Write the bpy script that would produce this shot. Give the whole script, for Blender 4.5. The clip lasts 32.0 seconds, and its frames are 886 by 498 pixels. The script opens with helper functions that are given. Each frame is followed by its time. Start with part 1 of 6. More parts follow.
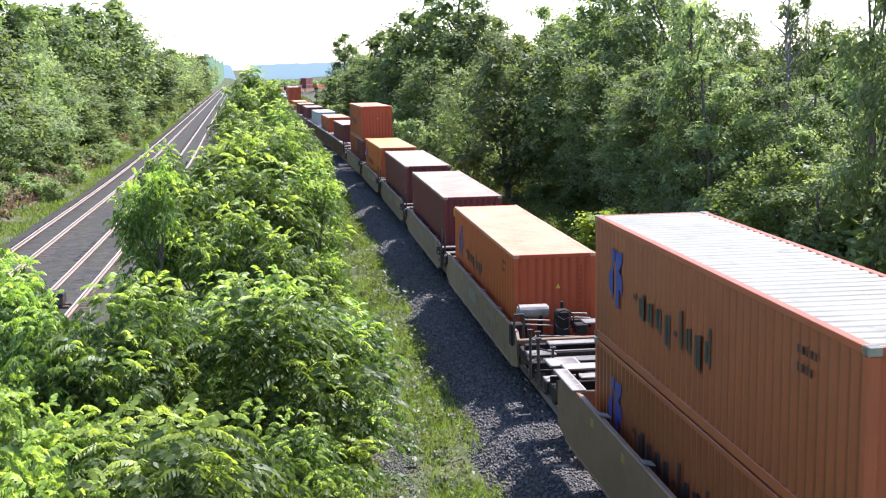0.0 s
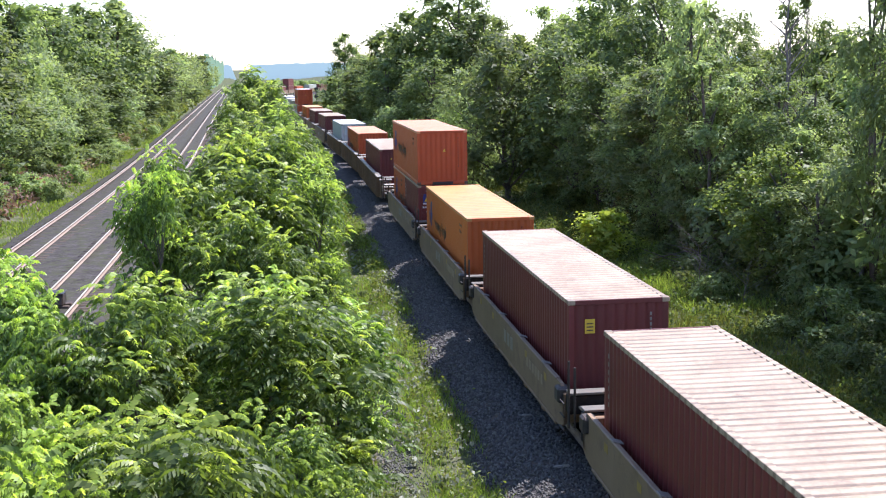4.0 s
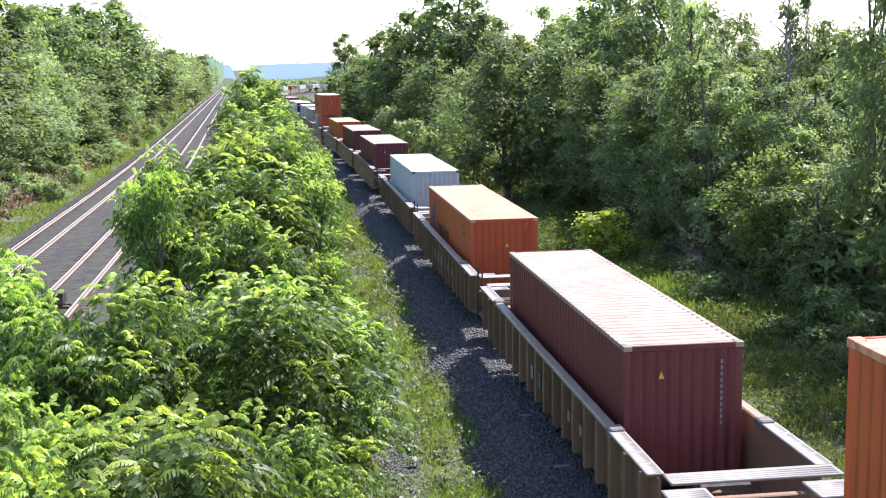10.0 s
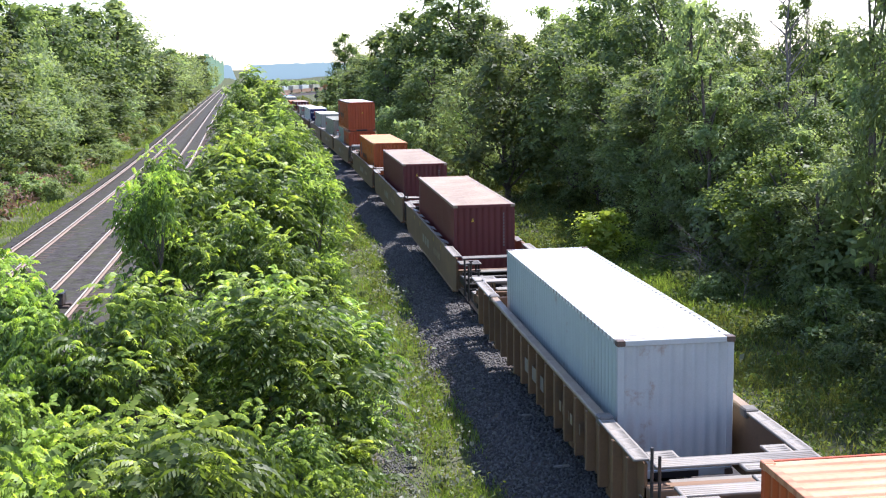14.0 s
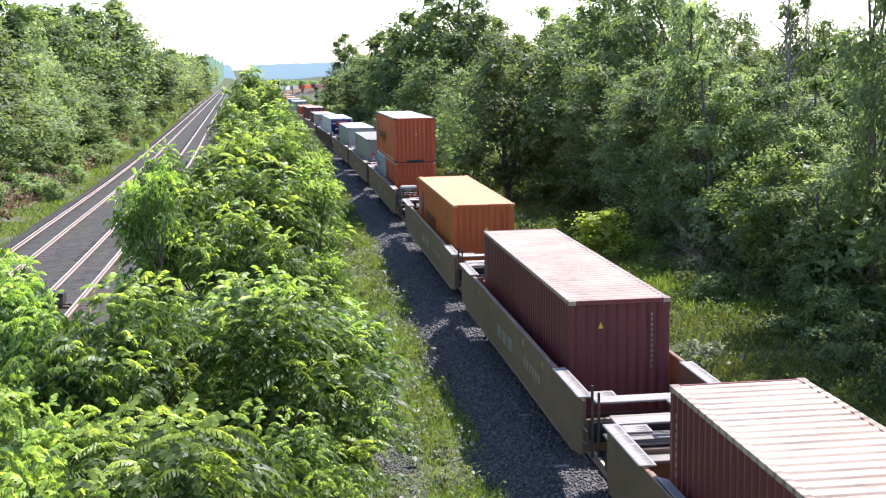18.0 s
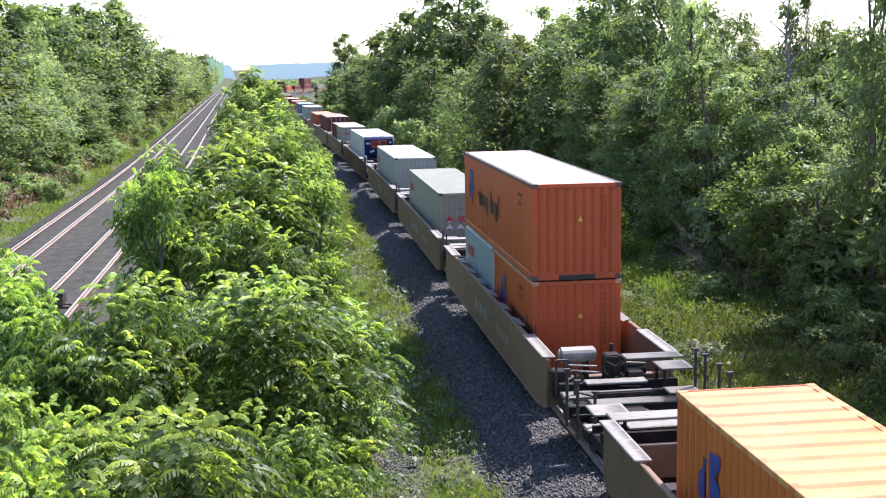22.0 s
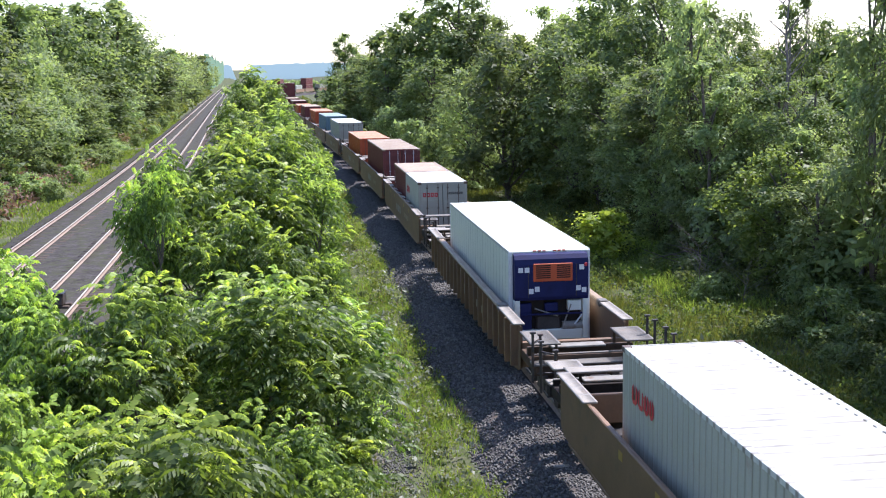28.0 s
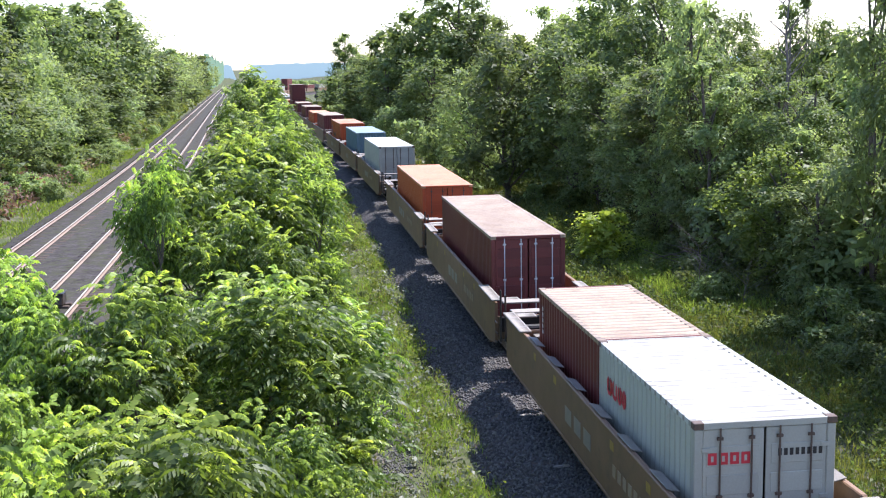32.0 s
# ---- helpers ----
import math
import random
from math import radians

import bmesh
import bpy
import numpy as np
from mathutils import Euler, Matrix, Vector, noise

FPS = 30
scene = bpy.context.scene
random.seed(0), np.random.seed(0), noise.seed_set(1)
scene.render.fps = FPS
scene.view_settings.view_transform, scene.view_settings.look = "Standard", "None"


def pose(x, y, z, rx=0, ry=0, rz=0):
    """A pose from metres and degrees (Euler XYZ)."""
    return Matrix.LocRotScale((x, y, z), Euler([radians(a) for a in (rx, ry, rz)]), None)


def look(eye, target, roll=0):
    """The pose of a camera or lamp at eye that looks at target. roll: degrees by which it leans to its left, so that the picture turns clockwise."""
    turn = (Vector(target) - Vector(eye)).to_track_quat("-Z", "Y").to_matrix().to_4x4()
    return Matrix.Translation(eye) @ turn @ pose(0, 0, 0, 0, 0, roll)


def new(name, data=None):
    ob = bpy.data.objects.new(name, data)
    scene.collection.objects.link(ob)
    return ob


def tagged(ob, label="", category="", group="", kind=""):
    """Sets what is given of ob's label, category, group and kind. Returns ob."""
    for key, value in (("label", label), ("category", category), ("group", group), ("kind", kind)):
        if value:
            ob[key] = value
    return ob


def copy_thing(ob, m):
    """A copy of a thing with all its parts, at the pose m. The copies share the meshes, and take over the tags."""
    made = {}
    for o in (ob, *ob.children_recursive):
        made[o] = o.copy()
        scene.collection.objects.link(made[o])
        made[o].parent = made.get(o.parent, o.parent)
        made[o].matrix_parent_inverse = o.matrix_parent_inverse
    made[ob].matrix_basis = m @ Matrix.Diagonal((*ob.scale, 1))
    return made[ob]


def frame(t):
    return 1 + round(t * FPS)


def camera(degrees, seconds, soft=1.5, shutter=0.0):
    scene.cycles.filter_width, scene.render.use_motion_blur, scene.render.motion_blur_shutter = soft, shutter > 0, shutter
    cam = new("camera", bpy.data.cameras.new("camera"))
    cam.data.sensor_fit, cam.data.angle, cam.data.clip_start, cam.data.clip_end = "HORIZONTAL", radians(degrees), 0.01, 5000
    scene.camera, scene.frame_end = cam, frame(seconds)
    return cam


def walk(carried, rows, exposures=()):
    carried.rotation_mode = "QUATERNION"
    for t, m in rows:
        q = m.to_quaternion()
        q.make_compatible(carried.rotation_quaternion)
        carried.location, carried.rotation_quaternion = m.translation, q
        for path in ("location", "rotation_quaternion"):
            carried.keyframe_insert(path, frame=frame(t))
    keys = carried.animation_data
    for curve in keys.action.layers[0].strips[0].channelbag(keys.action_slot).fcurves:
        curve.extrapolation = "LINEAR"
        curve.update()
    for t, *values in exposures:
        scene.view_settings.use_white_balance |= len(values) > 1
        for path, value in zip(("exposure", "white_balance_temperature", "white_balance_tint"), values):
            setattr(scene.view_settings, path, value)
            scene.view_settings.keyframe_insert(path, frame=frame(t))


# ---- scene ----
cam = camera(40.03, 32.0, soft=1.1)
EYE = (-7.64, 0.0, 9.05)
YAW, PITCH = radians(7.31), radians(-8.78)
AIM = (EYE[0] + math.sin(YAW) * math.cos(PITCH), math.cos(YAW) * math.cos(PITCH), EYE[2] + math.sin(PITCH))
# the film camera's own brightening and darkening, in stops
EXPOSED = ((0.0, 1.27), (1.0, 1.22), (2.0, 1.04), (3.0, 1.12), (6.0, 1.07), (7.0, 0.99), (8.0, 1.19), (9.0, 1.27), (10.0, 1.33), (12.0, 1.12), (13.0, 0.99), (14.0, 1.07), (17.0, 1.28), (18.0, 1.24),
           (20.0, 1.12), (21.0, 1.05), (22.0, 1.17), (23.0, 1.40), (24.0, 1.33), (25.0, 1.22), (28.0, 1.02), (29.0, 1.04), (30.0, 0.87), (31.0, 1.12), (32.0, 1.13))
walk(cam, [(0.0, look(EYE, AIM, -0.95)), (32.0, look(EYE, AIM, -0.95))], [(t, e, 5850, 22) for t, e in EXPOSED])

# ---- world and sun ----
SUN_AZ, SUN_EL = 58.0, 57.0     # degrees clockwise from the track's direction (+Y), height
world = bpy.data.worlds.new("sky")
scene.world = world
world.use_nodes = True
wn = world.node_tree
sky = wn.nodes.new("ShaderNodeTexSky")
sky.sky_type, sky.sun_disc = "NISHITA", False
sky.sun_elevation, sky.sun_rotation = radians(SUN_EL), radians(SUN_AZ)
sky.air_density, sky.dust_density, sky.ozone_density = 1.0, 0.6, 1.0
wn.links.new(sky.outputs[0], wn.nodes["Background"].inputs[0])
wn.nodes["Background"].inputs[1].default_value = 0.15
sun = new("sun", bpy.data.lights.new("sun", "SUN"))
sun.data.energy, sun.data.angle, sun.data.color = 5.0, radians(0.6), (1.0, 0.95, 0.86)
sun_way = Vector((math.sin(radians(SUN_AZ)) * math.cos(radians(SUN_EL)), math.cos(radians(SUN_AZ)) * math.cos(radians(SUN_EL)), math.sin(radians(SUN_EL))))
sun.matrix_world = look(sun_way * 100, (0, 0, 0))

rng = np.random.default_rng(7)


# ---- materials ----
def nodes_of(m):
    m.use_nodes = True
    nt = m.node_tree
    return nt, nt.nodes["Principled BSDF"]


def surface(name, dark, light, rough=0.7, scale=3.0, fine=40.0, bump=0.3, metal=0.0, stain=None, stain_at=0.62, per_object=0.0, gloss=0.5):
    """A surface with a broad and a fine variation of colour, stains and relief."""
    m = bpy.data.materials.new(name)
    nt, b = nodes_of(m)
    co = nt.nodes.new("ShaderNodeTexCoord")
    n1 = nt.nodes.new("ShaderNodeTexNoise")
    n1.inputs["Scale"].default_value, n1.inputs["Detail"].default_value = scale, 6
    n2 = nt.nodes.new("ShaderNodeTexNoise")
    n2.inputs["Scale"].default_value, n2.inputs["Detail"].default_value = fine, 4
    for n in (n1, n2):
        nt.links.new(co.outputs["Object"], n.inputs["Vector"])
    mixf = nt.nodes.new("ShaderNodeMath")
    mixf.operation = "MULTIPLY_ADD"
    mixf.inputs[1].default_value = 0.4
    nt.links.new(n2.outputs["Fac"], mixf.inputs[0])
    half = nt.nodes.new("ShaderNodeMath")
    half.operation, half.inputs[1].default_value = "MULTIPLY", 0.6
    nt.links.new(n1.outputs["Fac"], half.inputs[0])
    nt.links.new(half.outputs[0], mixf.inputs[2])
    ramp = nt.nodes.new("ShaderNodeValToRGB")
    ramp.color_ramp.elements[0].position, ramp.color_ramp.elements[1].position = 0.32, 0.68
    ramp.color_ramp.elements[0].color, ramp.color_ramp.elements[1].color = (*dark, 1), (*light, 1)
    nt.links.new(mixf.outputs[0], ramp.inputs[0])
    out = ramp.outputs[0]
    if stain:
        n3 = nt.nodes.new("ShaderNodeTexNoise")
        n3.inputs["Scale"].default_value, n3.inputs["Detail"].default_value, n3.inputs["Roughness"].default_value = scale * 0.7 + 0.6, 8, 0.7
        nt.links.new(co.outputs["Object"], n3.inputs["Vector"])
        cut = nt.nodes.new("ShaderNodeValToRGB")
        cut.color_ramp.elements[0].position, cut.color_ramp.elements[1].position = stain_at - 0.08, stain_at + 0.08
        nt.links.new(n3.outputs["Fac"], cut.inputs[0])
        mx = nt.nodes.new("ShaderNodeMix")
        mx.data_type = "RGBA"
        mx.inputs["B"].default_value = (*stain, 1)
        nt.links.new(cut.outputs[0], mx.inputs["Factor"])
        nt.links.new(out, mx.inputs["A"])
        out = mx.outputs["Result"]
    if per_object:
        oi = nt.nodes.new("ShaderNodeObjectInfo")
        hs = nt.nodes.new("ShaderNodeHueSaturation")
        rg = nt.nodes.new("ShaderNodeMapRange")
        rg.inputs["To Min"].default_value, rg.inputs["To Max"].default_value = 1 - per_object, 1 + per_object
        nt.links.new(oi.outputs["Random"], rg.inputs["Value"])
        nt.links.new(rg.outputs[0], hs.inputs["Value"])
        nt.links.new(out, hs.inputs["Color"])
        out = hs.outputs[0]
    nt.links.new(out, b.inputs["Base Color"])
    b.inputs["Roughness"].default_value, b.inputs["Metallic"].default_value = rough, metal
    b.inputs["Specular IOR Level"].default_value = gloss if rough < 0.85 else 0.12
    if bump:
        bp = nt.nodes.new("ShaderNodeBump")
        bp.inputs["Strength"].default_value, bp.inputs["Distance"].default_value = bump, 0.02
        nt.links.new(mixf.outputs[0], bp.inputs["Height"])
        nt.links.new(bp.outputs[0], b.inputs["Normal"])
    return m


def leaf_material(name, dark, light, through_light, share=0.45, rough=0.5, gloss=0.3):
    """Leaves: each one takes a shade of its own, and lets light through."""
    m = bpy.data.materials.new(name)
    nt, b = nodes_of(m)
    geo = nt.nodes.new("ShaderNodeNewGeometry")
    oi = nt.nodes.new("ShaderNodeObjectInfo")
    ramp = nt.nodes.new("ShaderNodeValToRGB")
    ramp.color_ramp.elements[0].color, ramp.color_ramp.elements[1].color = (*dark, 1), (*light, 1)
    nt.links.new(geo.outputs["Random Per Island"], ramp.inputs[0])
    hs = nt.nodes.new("ShaderNodeHueSaturation")
    r1 = nt.nodes.new("ShaderNodeMapRange")
    r1.inputs["To Min"].default_value, r1.inputs["To Max"].default_value = 0.482, 0.500
    r2 = nt.nodes.new("ShaderNodeMapRange")
    r2.inputs["To Min"].default_value, r2.inputs["To Max"].default_value = 0.8, 1.2
    nt.links.new(oi.outputs["Random"], r1.inputs["Value"])
    nt.links.new(oi.outputs["Random"], r2.inputs["Value"])
    nt.links.new(r1.outputs[0], hs.inputs["Hue"])
    nt.links.new(r2.outputs[0], hs.inputs["Value"])
    nt.links.new(ramp.outputs[0], hs.inputs["Color"])
    nt.links.new(hs.outputs[0], b.inputs["Base Color"])
    b.inputs["Roughness"].default_value = rough
    b.inputs["Specular IOR Level"].default_value = gloss
    tr = nt.nodes.new("ShaderNodeBsdfTranslucent")
    tint = nt.nodes.new("ShaderNodeMix")
    tint.data_type, tint.blend_type = "RGBA", "MULTIPLY"
    tint.inputs["Factor"].default_value = 1
    tint.inputs["B"].default_value = (*through_light, 1)
    nt.links.new(hs.outputs[0], tint.inputs["A"])
    nt.links.new(tint.outputs["Result"], tr.inputs["Color"])
    mix = nt.nodes.new("ShaderNodeMixShader")
    mix.inputs[0].default_value = share
    nt.links.new(b.outputs[0], mix.inputs[1])
    nt.links.new(tr.outputs[0], mix.inputs[2])
    nt.links.new(mix.outputs[0], nt.nodes["Material Output"].inputs["Surface"])
    return m


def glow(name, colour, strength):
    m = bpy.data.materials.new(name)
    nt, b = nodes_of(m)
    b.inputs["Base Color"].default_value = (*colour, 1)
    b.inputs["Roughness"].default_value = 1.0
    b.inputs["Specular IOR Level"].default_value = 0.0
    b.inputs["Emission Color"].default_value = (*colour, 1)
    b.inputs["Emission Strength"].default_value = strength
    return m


M = {}
M["orange"] = surface("orange_paint", (0.42, 0.064, 0.014), (0.50, 0.084, 0.019), 0.45, 0.8, 30, 0.06, stain=(0.36, 0.10, 0.03), stain_at=0.70, per_object=0.12)
M["amber"] = surface("amber_paint", (0.43, 0.086, 0.015), (0.52, 0.112, 0.021), 0.45, 0.8, 30, 0.06, stain=(0.42, 0.15, 0.03), stain_at=0.70, per_object=0.1)
M["maroon"] = surface("maroon_paint", (0.112, 0.021, 0.018), (0.158, 0.030, 0.025), 0.5, 0.8, 30, 0.06, stain=(0.15, 0.05, 0.035), stain_at=0.69, per_object=0.2)
M["grey"] = surface("grey_paint", (0.330, 0.318, 0.258), (0.405, 0.390, 0.318), 0.45, 0.8, 30, 0.06, stain=(0.30, 0.22, 0.17), stain_at=0.72, per_object=0.08)
M["sage"] = surface("sage_paint", (0.270, 0.240, 0.178), (0.340, 0.305, 0.230), 0.45, 0.8, 30, 0.06, stain=(0.24, 0.20, 0.15), stain_at=0.72, per_object=0.08)
M["pale"] = surface("pale_blue_paint", (0.38, 0.44, 0.42), (0.47, 0.53, 0.505), 0.45, 0.8, 30, 0.06, stain=(0.26, 0.26, 0.24), stain_at=0.70, per_object=0.08)
M["streaked"] = surface("rust_streaked_grey_paint", (0.41, 0.42, 0.39), (0.50, 0.51, 0.475), 0.5, 1.2, 30, 0.08, stain=(0.30, 0.17, 0.10), stain_at=0.67)
M["teal"] = surface("teal_paint", (0.09, 0.155, 0.185), (0.135, 0.215, 0.245), 0.45, 0.8, 30, 0.06, stain=(0.08, 0.14, 0.14), stain_at=0.70)
M["burnt"] = surface("weathered_orange_paint", (0.27, 0.062, 0.015), (0.35, 0.086, 0.020), 0.5, 0.8, 30, 0.06, stain=(0.22, 0.09, 0.04), stain_at=0.66)
M["seam"] = surface("panel_seam", (0.42, 0.43, 0.37), (0.50, 0.51, 0.45), 0.5, 3, 30, 0.0)
M["white"] = surface("white_panel", (0.60, 0.62, 0.525), (0.70, 0.71, 0.61), 0.4, 0.8, 30, 0.03, stain=(0.5, 0.5, 0.45), stain_at=0.72)


def lined(m, pitch, offset, strength=0.75, shade_and_dirt=(0.40, 0.32, 0.28)):
    """Darker grooves of a corrugated sheet: groove shade put into the colour, with dirt."""
    nt = m.node_tree
    b = nt.nodes["Principled BSDF"]
    old = b.inputs["Base Color"].links[0].from_socket
    co = nt.nodes.new("ShaderNodeTexCoord")
    sep = nt.nodes.new("ShaderNodeSeparateXYZ")
    nt.links.new(co.outputs["Object"], sep.inputs[0])
    prev = sep.outputs["Y"]
    for op, v in (("ADD", offset), ("DIVIDE", pitch), ("FRACT", 0.0), ("SUBTRACT", 0.5), ("ABSOLUTE", 0.0)):
        n = nt.nodes.new("ShaderNodeMath")
        n.operation = op
        n.inputs[1].default_value = v
        nt.links.new(prev, n.inputs[0])
        prev = n.outputs[0]
    band = nt.nodes.new("ShaderNodeMapRange")
    band.inputs["From Min"].default_value, band.inputs["From Max"].default_value = 0.22, 0.12
    nt.links.new(prev, band.inputs["Value"])
    ns = nt.nodes.new("ShaderNodeTexNoise")
    ns.inputs["Scale"].default_value, ns.inputs["Detail"].default_value = 1.1, 5
    nt.links.new(co.outputs["Object"], ns.inputs["Vector"])
    amt = nt.nodes.new("ShaderNodeMapRange")
    amt.inputs["From Min"].default_value, amt.inputs["From Max"].default_value = 0.35, 0.7
    amt.inputs["To Min"].default_value, amt.inputs["To Max"].default_value = 0.5 * strength, strength
    nt.links.new(ns.outputs["Fac"], amt.inputs["Value"])
    mul = nt.nodes.new("ShaderNodeMath")
    mul.operation = "MULTIPLY"
    nt.links.new(band.outputs[0], mul.inputs[0])
    nt.links.new(amt.outputs[0], mul.inputs[1])
    mx = nt.nodes.new("ShaderNodeMix")
    mx.data_type, mx.blend_type = "RGBA", "MULTIPLY"
    mx.inputs["B"].default_value = (*shade_and_dirt, 1)
    nt.links.new(mul.outputs[0], mx.inputs["Factor"])
    nt.links.new(old, mx.inputs["A"])
    nt.links.new(mx.outputs["Result"], b.inputs["Base Color"])
    return m


for c, a, b in (("orange", (0.47, 0.195, 0.085), (0.60, 0.33, 0.175)), ("amber", (0.47, 0.215, 0.065), (0.56, 0.31, 0.11)), ("maroon", (0.250, 0.172, 0.108), (0.430, 0.340, 0.225)),
                ("grey", (0.45, 0.46, 0.40), (0.57, 0.58, 0.51)), ("sage", (0.21, 0.200, 0.135), (0.30, 0.285, 0.195)), ("pale", (0.50, 0.57, 0.56), (0.62, 0.68, 0.66)), ("teal", (0.20, 0.27, 0.29), (0.31, 0.38, 0.39)), ("white", (0.62, 0.60, 0.56), (0.78, 0.76, 0.72))):
    for size, pitch in (("", 12.03 / (22 if c == "amber" else 39)), ("_short", 5.90 / 19)):
        M[c + "_roof" + size] = lined(surface(c + "_faded_roof" + size, a, b, 0.42, 0.9, 12, 0.08, stain=tuple(v * 0.62 for v in a), stain_at=0.66, per_object=0.12, gloss=0.4), pitch, pitch * 400 + (6.015 if not size else 2.95), 0.75 if c in ("amber", "orange") else 1.0, (0.62, 0.30, 0.16) if c in ("amber", "orange") else (0.36, 0.31, 0.27))
# side tones differ from the ends: shade and grass bounce put into the colour
SIDE_TONES = {"burnt": ((0.205, 0.054, 0.014), (0.275, 0.075, 0.019), (0.22, 0.09, 0.04)), "orange": ((0.39, 0.075, 0.015), (0.48, 0.102, 0.021), (0.34, 0.10, 0.03)), "amber": ((0.44, 0.108, 0.016), (0.54, 0.142, 0.023), (0.42, 0.14, 0.03)), "maroon": ((0.112, 0.022, 0.019), (0.158, 0.032, 0.026), (0.15, 0.05, 0.035)),
         "grey": ((0.345, 0.350, 0.275), (0.425, 0.428, 0.342), (0.30, 0.22, 0.17)), "sage": ((0.285, 0.280, 0.200), (0.355, 0.350, 0.258), (0.24, 0.20, 0.15)), "pale": ((0.24, 0.30, 0.265), (0.32, 0.38, 0.335), (0.18, 0.14, 0.10)),
         "streaked": ((0.375, 0.420, 0.375), (0.460, 0.510, 0.455), (0.29, 0.17, 0.10)), "teal": ((0.09, 0.155, 0.185), (0.135, 0.215, 0.245), (0.10, 0.12, 0.11))}
# groove bands carry the shading of the corrugated side sheets
for c, (a, b, s) in SIDE_TONES.items():
    for size, pitch, start in (("", 11.95 / 43, 5.975), ("_short", 5.82 / 21, 2.91)):
        M[c + "_side" + size] = lined(surface(c + "_side_sheet" + size, a, b, 0.45, 0.8, 30, 0.06, stain=s, stain_at=0.69, per_object=0.12), pitch, pitch * 400 + start, 0.8, (0.56, 0.53, 0.48))
M["tan"] = surface("tan_wagon_paint", (0.155, 0.088, 0.045), (0.220, 0.130, 0.067), 0.6, 1.2, 25, 0.12, stain=(0.13, 0.085, 0.05), stain_at=0.60, per_object=0.15)
M["rusty_frame"] = surface("dark_rusty_frame", (0.045, 0.030, 0.020), (0.095, 0.064, 0.042), 0.7, 2, 40, 0.2, stain=(0.12, 0.07, 0.04), stain_at=0.62, gloss=0.2)
M["light_tan"] = surface("light_tan_wagon_paint", (0.185, 0.122, 0.068), (0.255, 0.172, 0.102), 0.6, 1.2, 25, 0.12, stain=(0.14, 0.09, 0.055), stain_at=0.60, per_object=0.12)
M["worn_tube"] = surface("worn_tan_tube", (0.20, 0.135, 0.075), (0.32, 0.24, 0.155), 0.5, 1.5, 30, 0.12, stain=(0.16, 0.10, 0.06), stain_at=0.60)
M["tan_sticker"] = surface("faded_yellow_sticker", (0.26, 0.17, 0.03), (0.36, 0.24, 0.05), 0.6, 4, 40, 0.0)
M["pale_bar"] = surface("faded_tan_lettering", (0.24, 0.18, 0.115), (0.31, 0.24, 0.16), 0.6, 4, 40, 0.0)
M["steel"] = surface("grimy_steel", (0.022, 0.019, 0.017), (0.055, 0.045, 0.037), 0.6, 3, 40, 0.2, stain=(0.13, 0.07, 0.04), stain_at=0.62)
M["dark_grating"] = surface("dark_grating", (0.075, 0.068, 0.058), (0.17, 0.155, 0.13), 0.6, 2, 50, 0.3, stain=(0.12, 0.08, 0.05), stain_at=0.62)
M["drum"] = surface("weathered_drum", (0.16, 0.15, 0.12), (0.28, 0.26, 0.22), 0.55, 3, 40, 0.2, stain=(0.14, 0.09, 0.05), stain_at=0.6)
M["old_board"] = surface("weathered_board", (0.15, 0.135, 0.11), (0.27, 0.25, 0.21), 0.8, 3, 60, 0.3)
M["grey_mark"] = surface("worn_grey_marking", (0.115, 0.11, 0.095), (0.20, 0.19, 0.16), 0.5, 6, 40, 0.0)
M["faint"] = surface("faint_marking", (0.16, 0.035, 0.014), (0.24, 0.055, 0.02), 0.5, 4, 40, 0.0)
M["end_black"] = surface("grease_black_steel", (0.012, 0.010, 0.009), (0.034, 0.028, 0.024), 0.7, 3, 40, 0.2, stain=(0.06, 0.034, 0.02), stain_at=0.64, gloss=0.2)
M["grating"] = surface("worn_grating", (0.165, 0.15, 0.122), (0.27, 0.245, 0.205), 0.5, 2, 50, 0.2, stain=(0.25, 0.2, 0.15), stain_at=0.62)
M["casting"] = surface("casting_steel", (0.06, 0.04, 0.03), (0.13, 0.08, 0.05), 0.6, 5, 40, 0.2)
M["black"] = surface("black_marking", (0.012, 0.011, 0.01), (0.03, 0.026, 0.024), 0.5, 4, 40, 0.0)
M["blue"] = surface("blue_marking", (0.012, 0.03, 0.16), (0.02, 0.05, 0.24), 0.5, 4, 40, 0.0)
M["brush"] = leaf_material("reddish_brush", (0.15, 0.100, 0.066), (0.25, 0.175, 0.12), (1.4, 1.2, 0.9), 0.3, 0.7)
M["fresh"] = leaf_material("fresh_grass_blade", (0.090, 0.165, 0.028), (0.200, 0.285, 0.070), (2.0, 1.9, 0.8), 0.45, 0.5)
M["red"] = surface("red_marking", (0.45, 0.02, 0.03), (0.6, 0.035, 0.05), 0.5, 4, 40, 0.0)
M["bare"] = surface("white_marking", (0.55, 0.55, 0.53), (0.7, 0.7, 0.68), 0.5, 4, 40, 0.0)
M["yellow"] = surface("yellow_sticker", (0.6, 0.4, 0.03), (0.72, 0.5, 0.05), 0.5, 4, 40, 0.0)
M["rail"] = surface("rail_steel", (0.42, 0.37, 0.28), (0.58, 0.52, 0.41), 0.4, 6, 60, 0.1, metal=0.3)
M["rust"] = surface("rusty_rail_side", (0.20, 0.145, 0.11), (0.33, 0.255, 0.20), 0.8, 4, 50, 0.3)
M["brown_ballast"] = surface("brown_ballast_bed", (0.016, 0.014, 0.013), (0.092, 0.082, 0.080), 0.9, 2.2, 7.0, 1.0, stain=(0.050, 0.052, 0.028), stain_at=0.52)
M["tie"] = surface("weathered_tie", (0.045, 0.034, 0.027), (0.105, 0.082, 0.066), 0.85, 4, 60, 0.5)
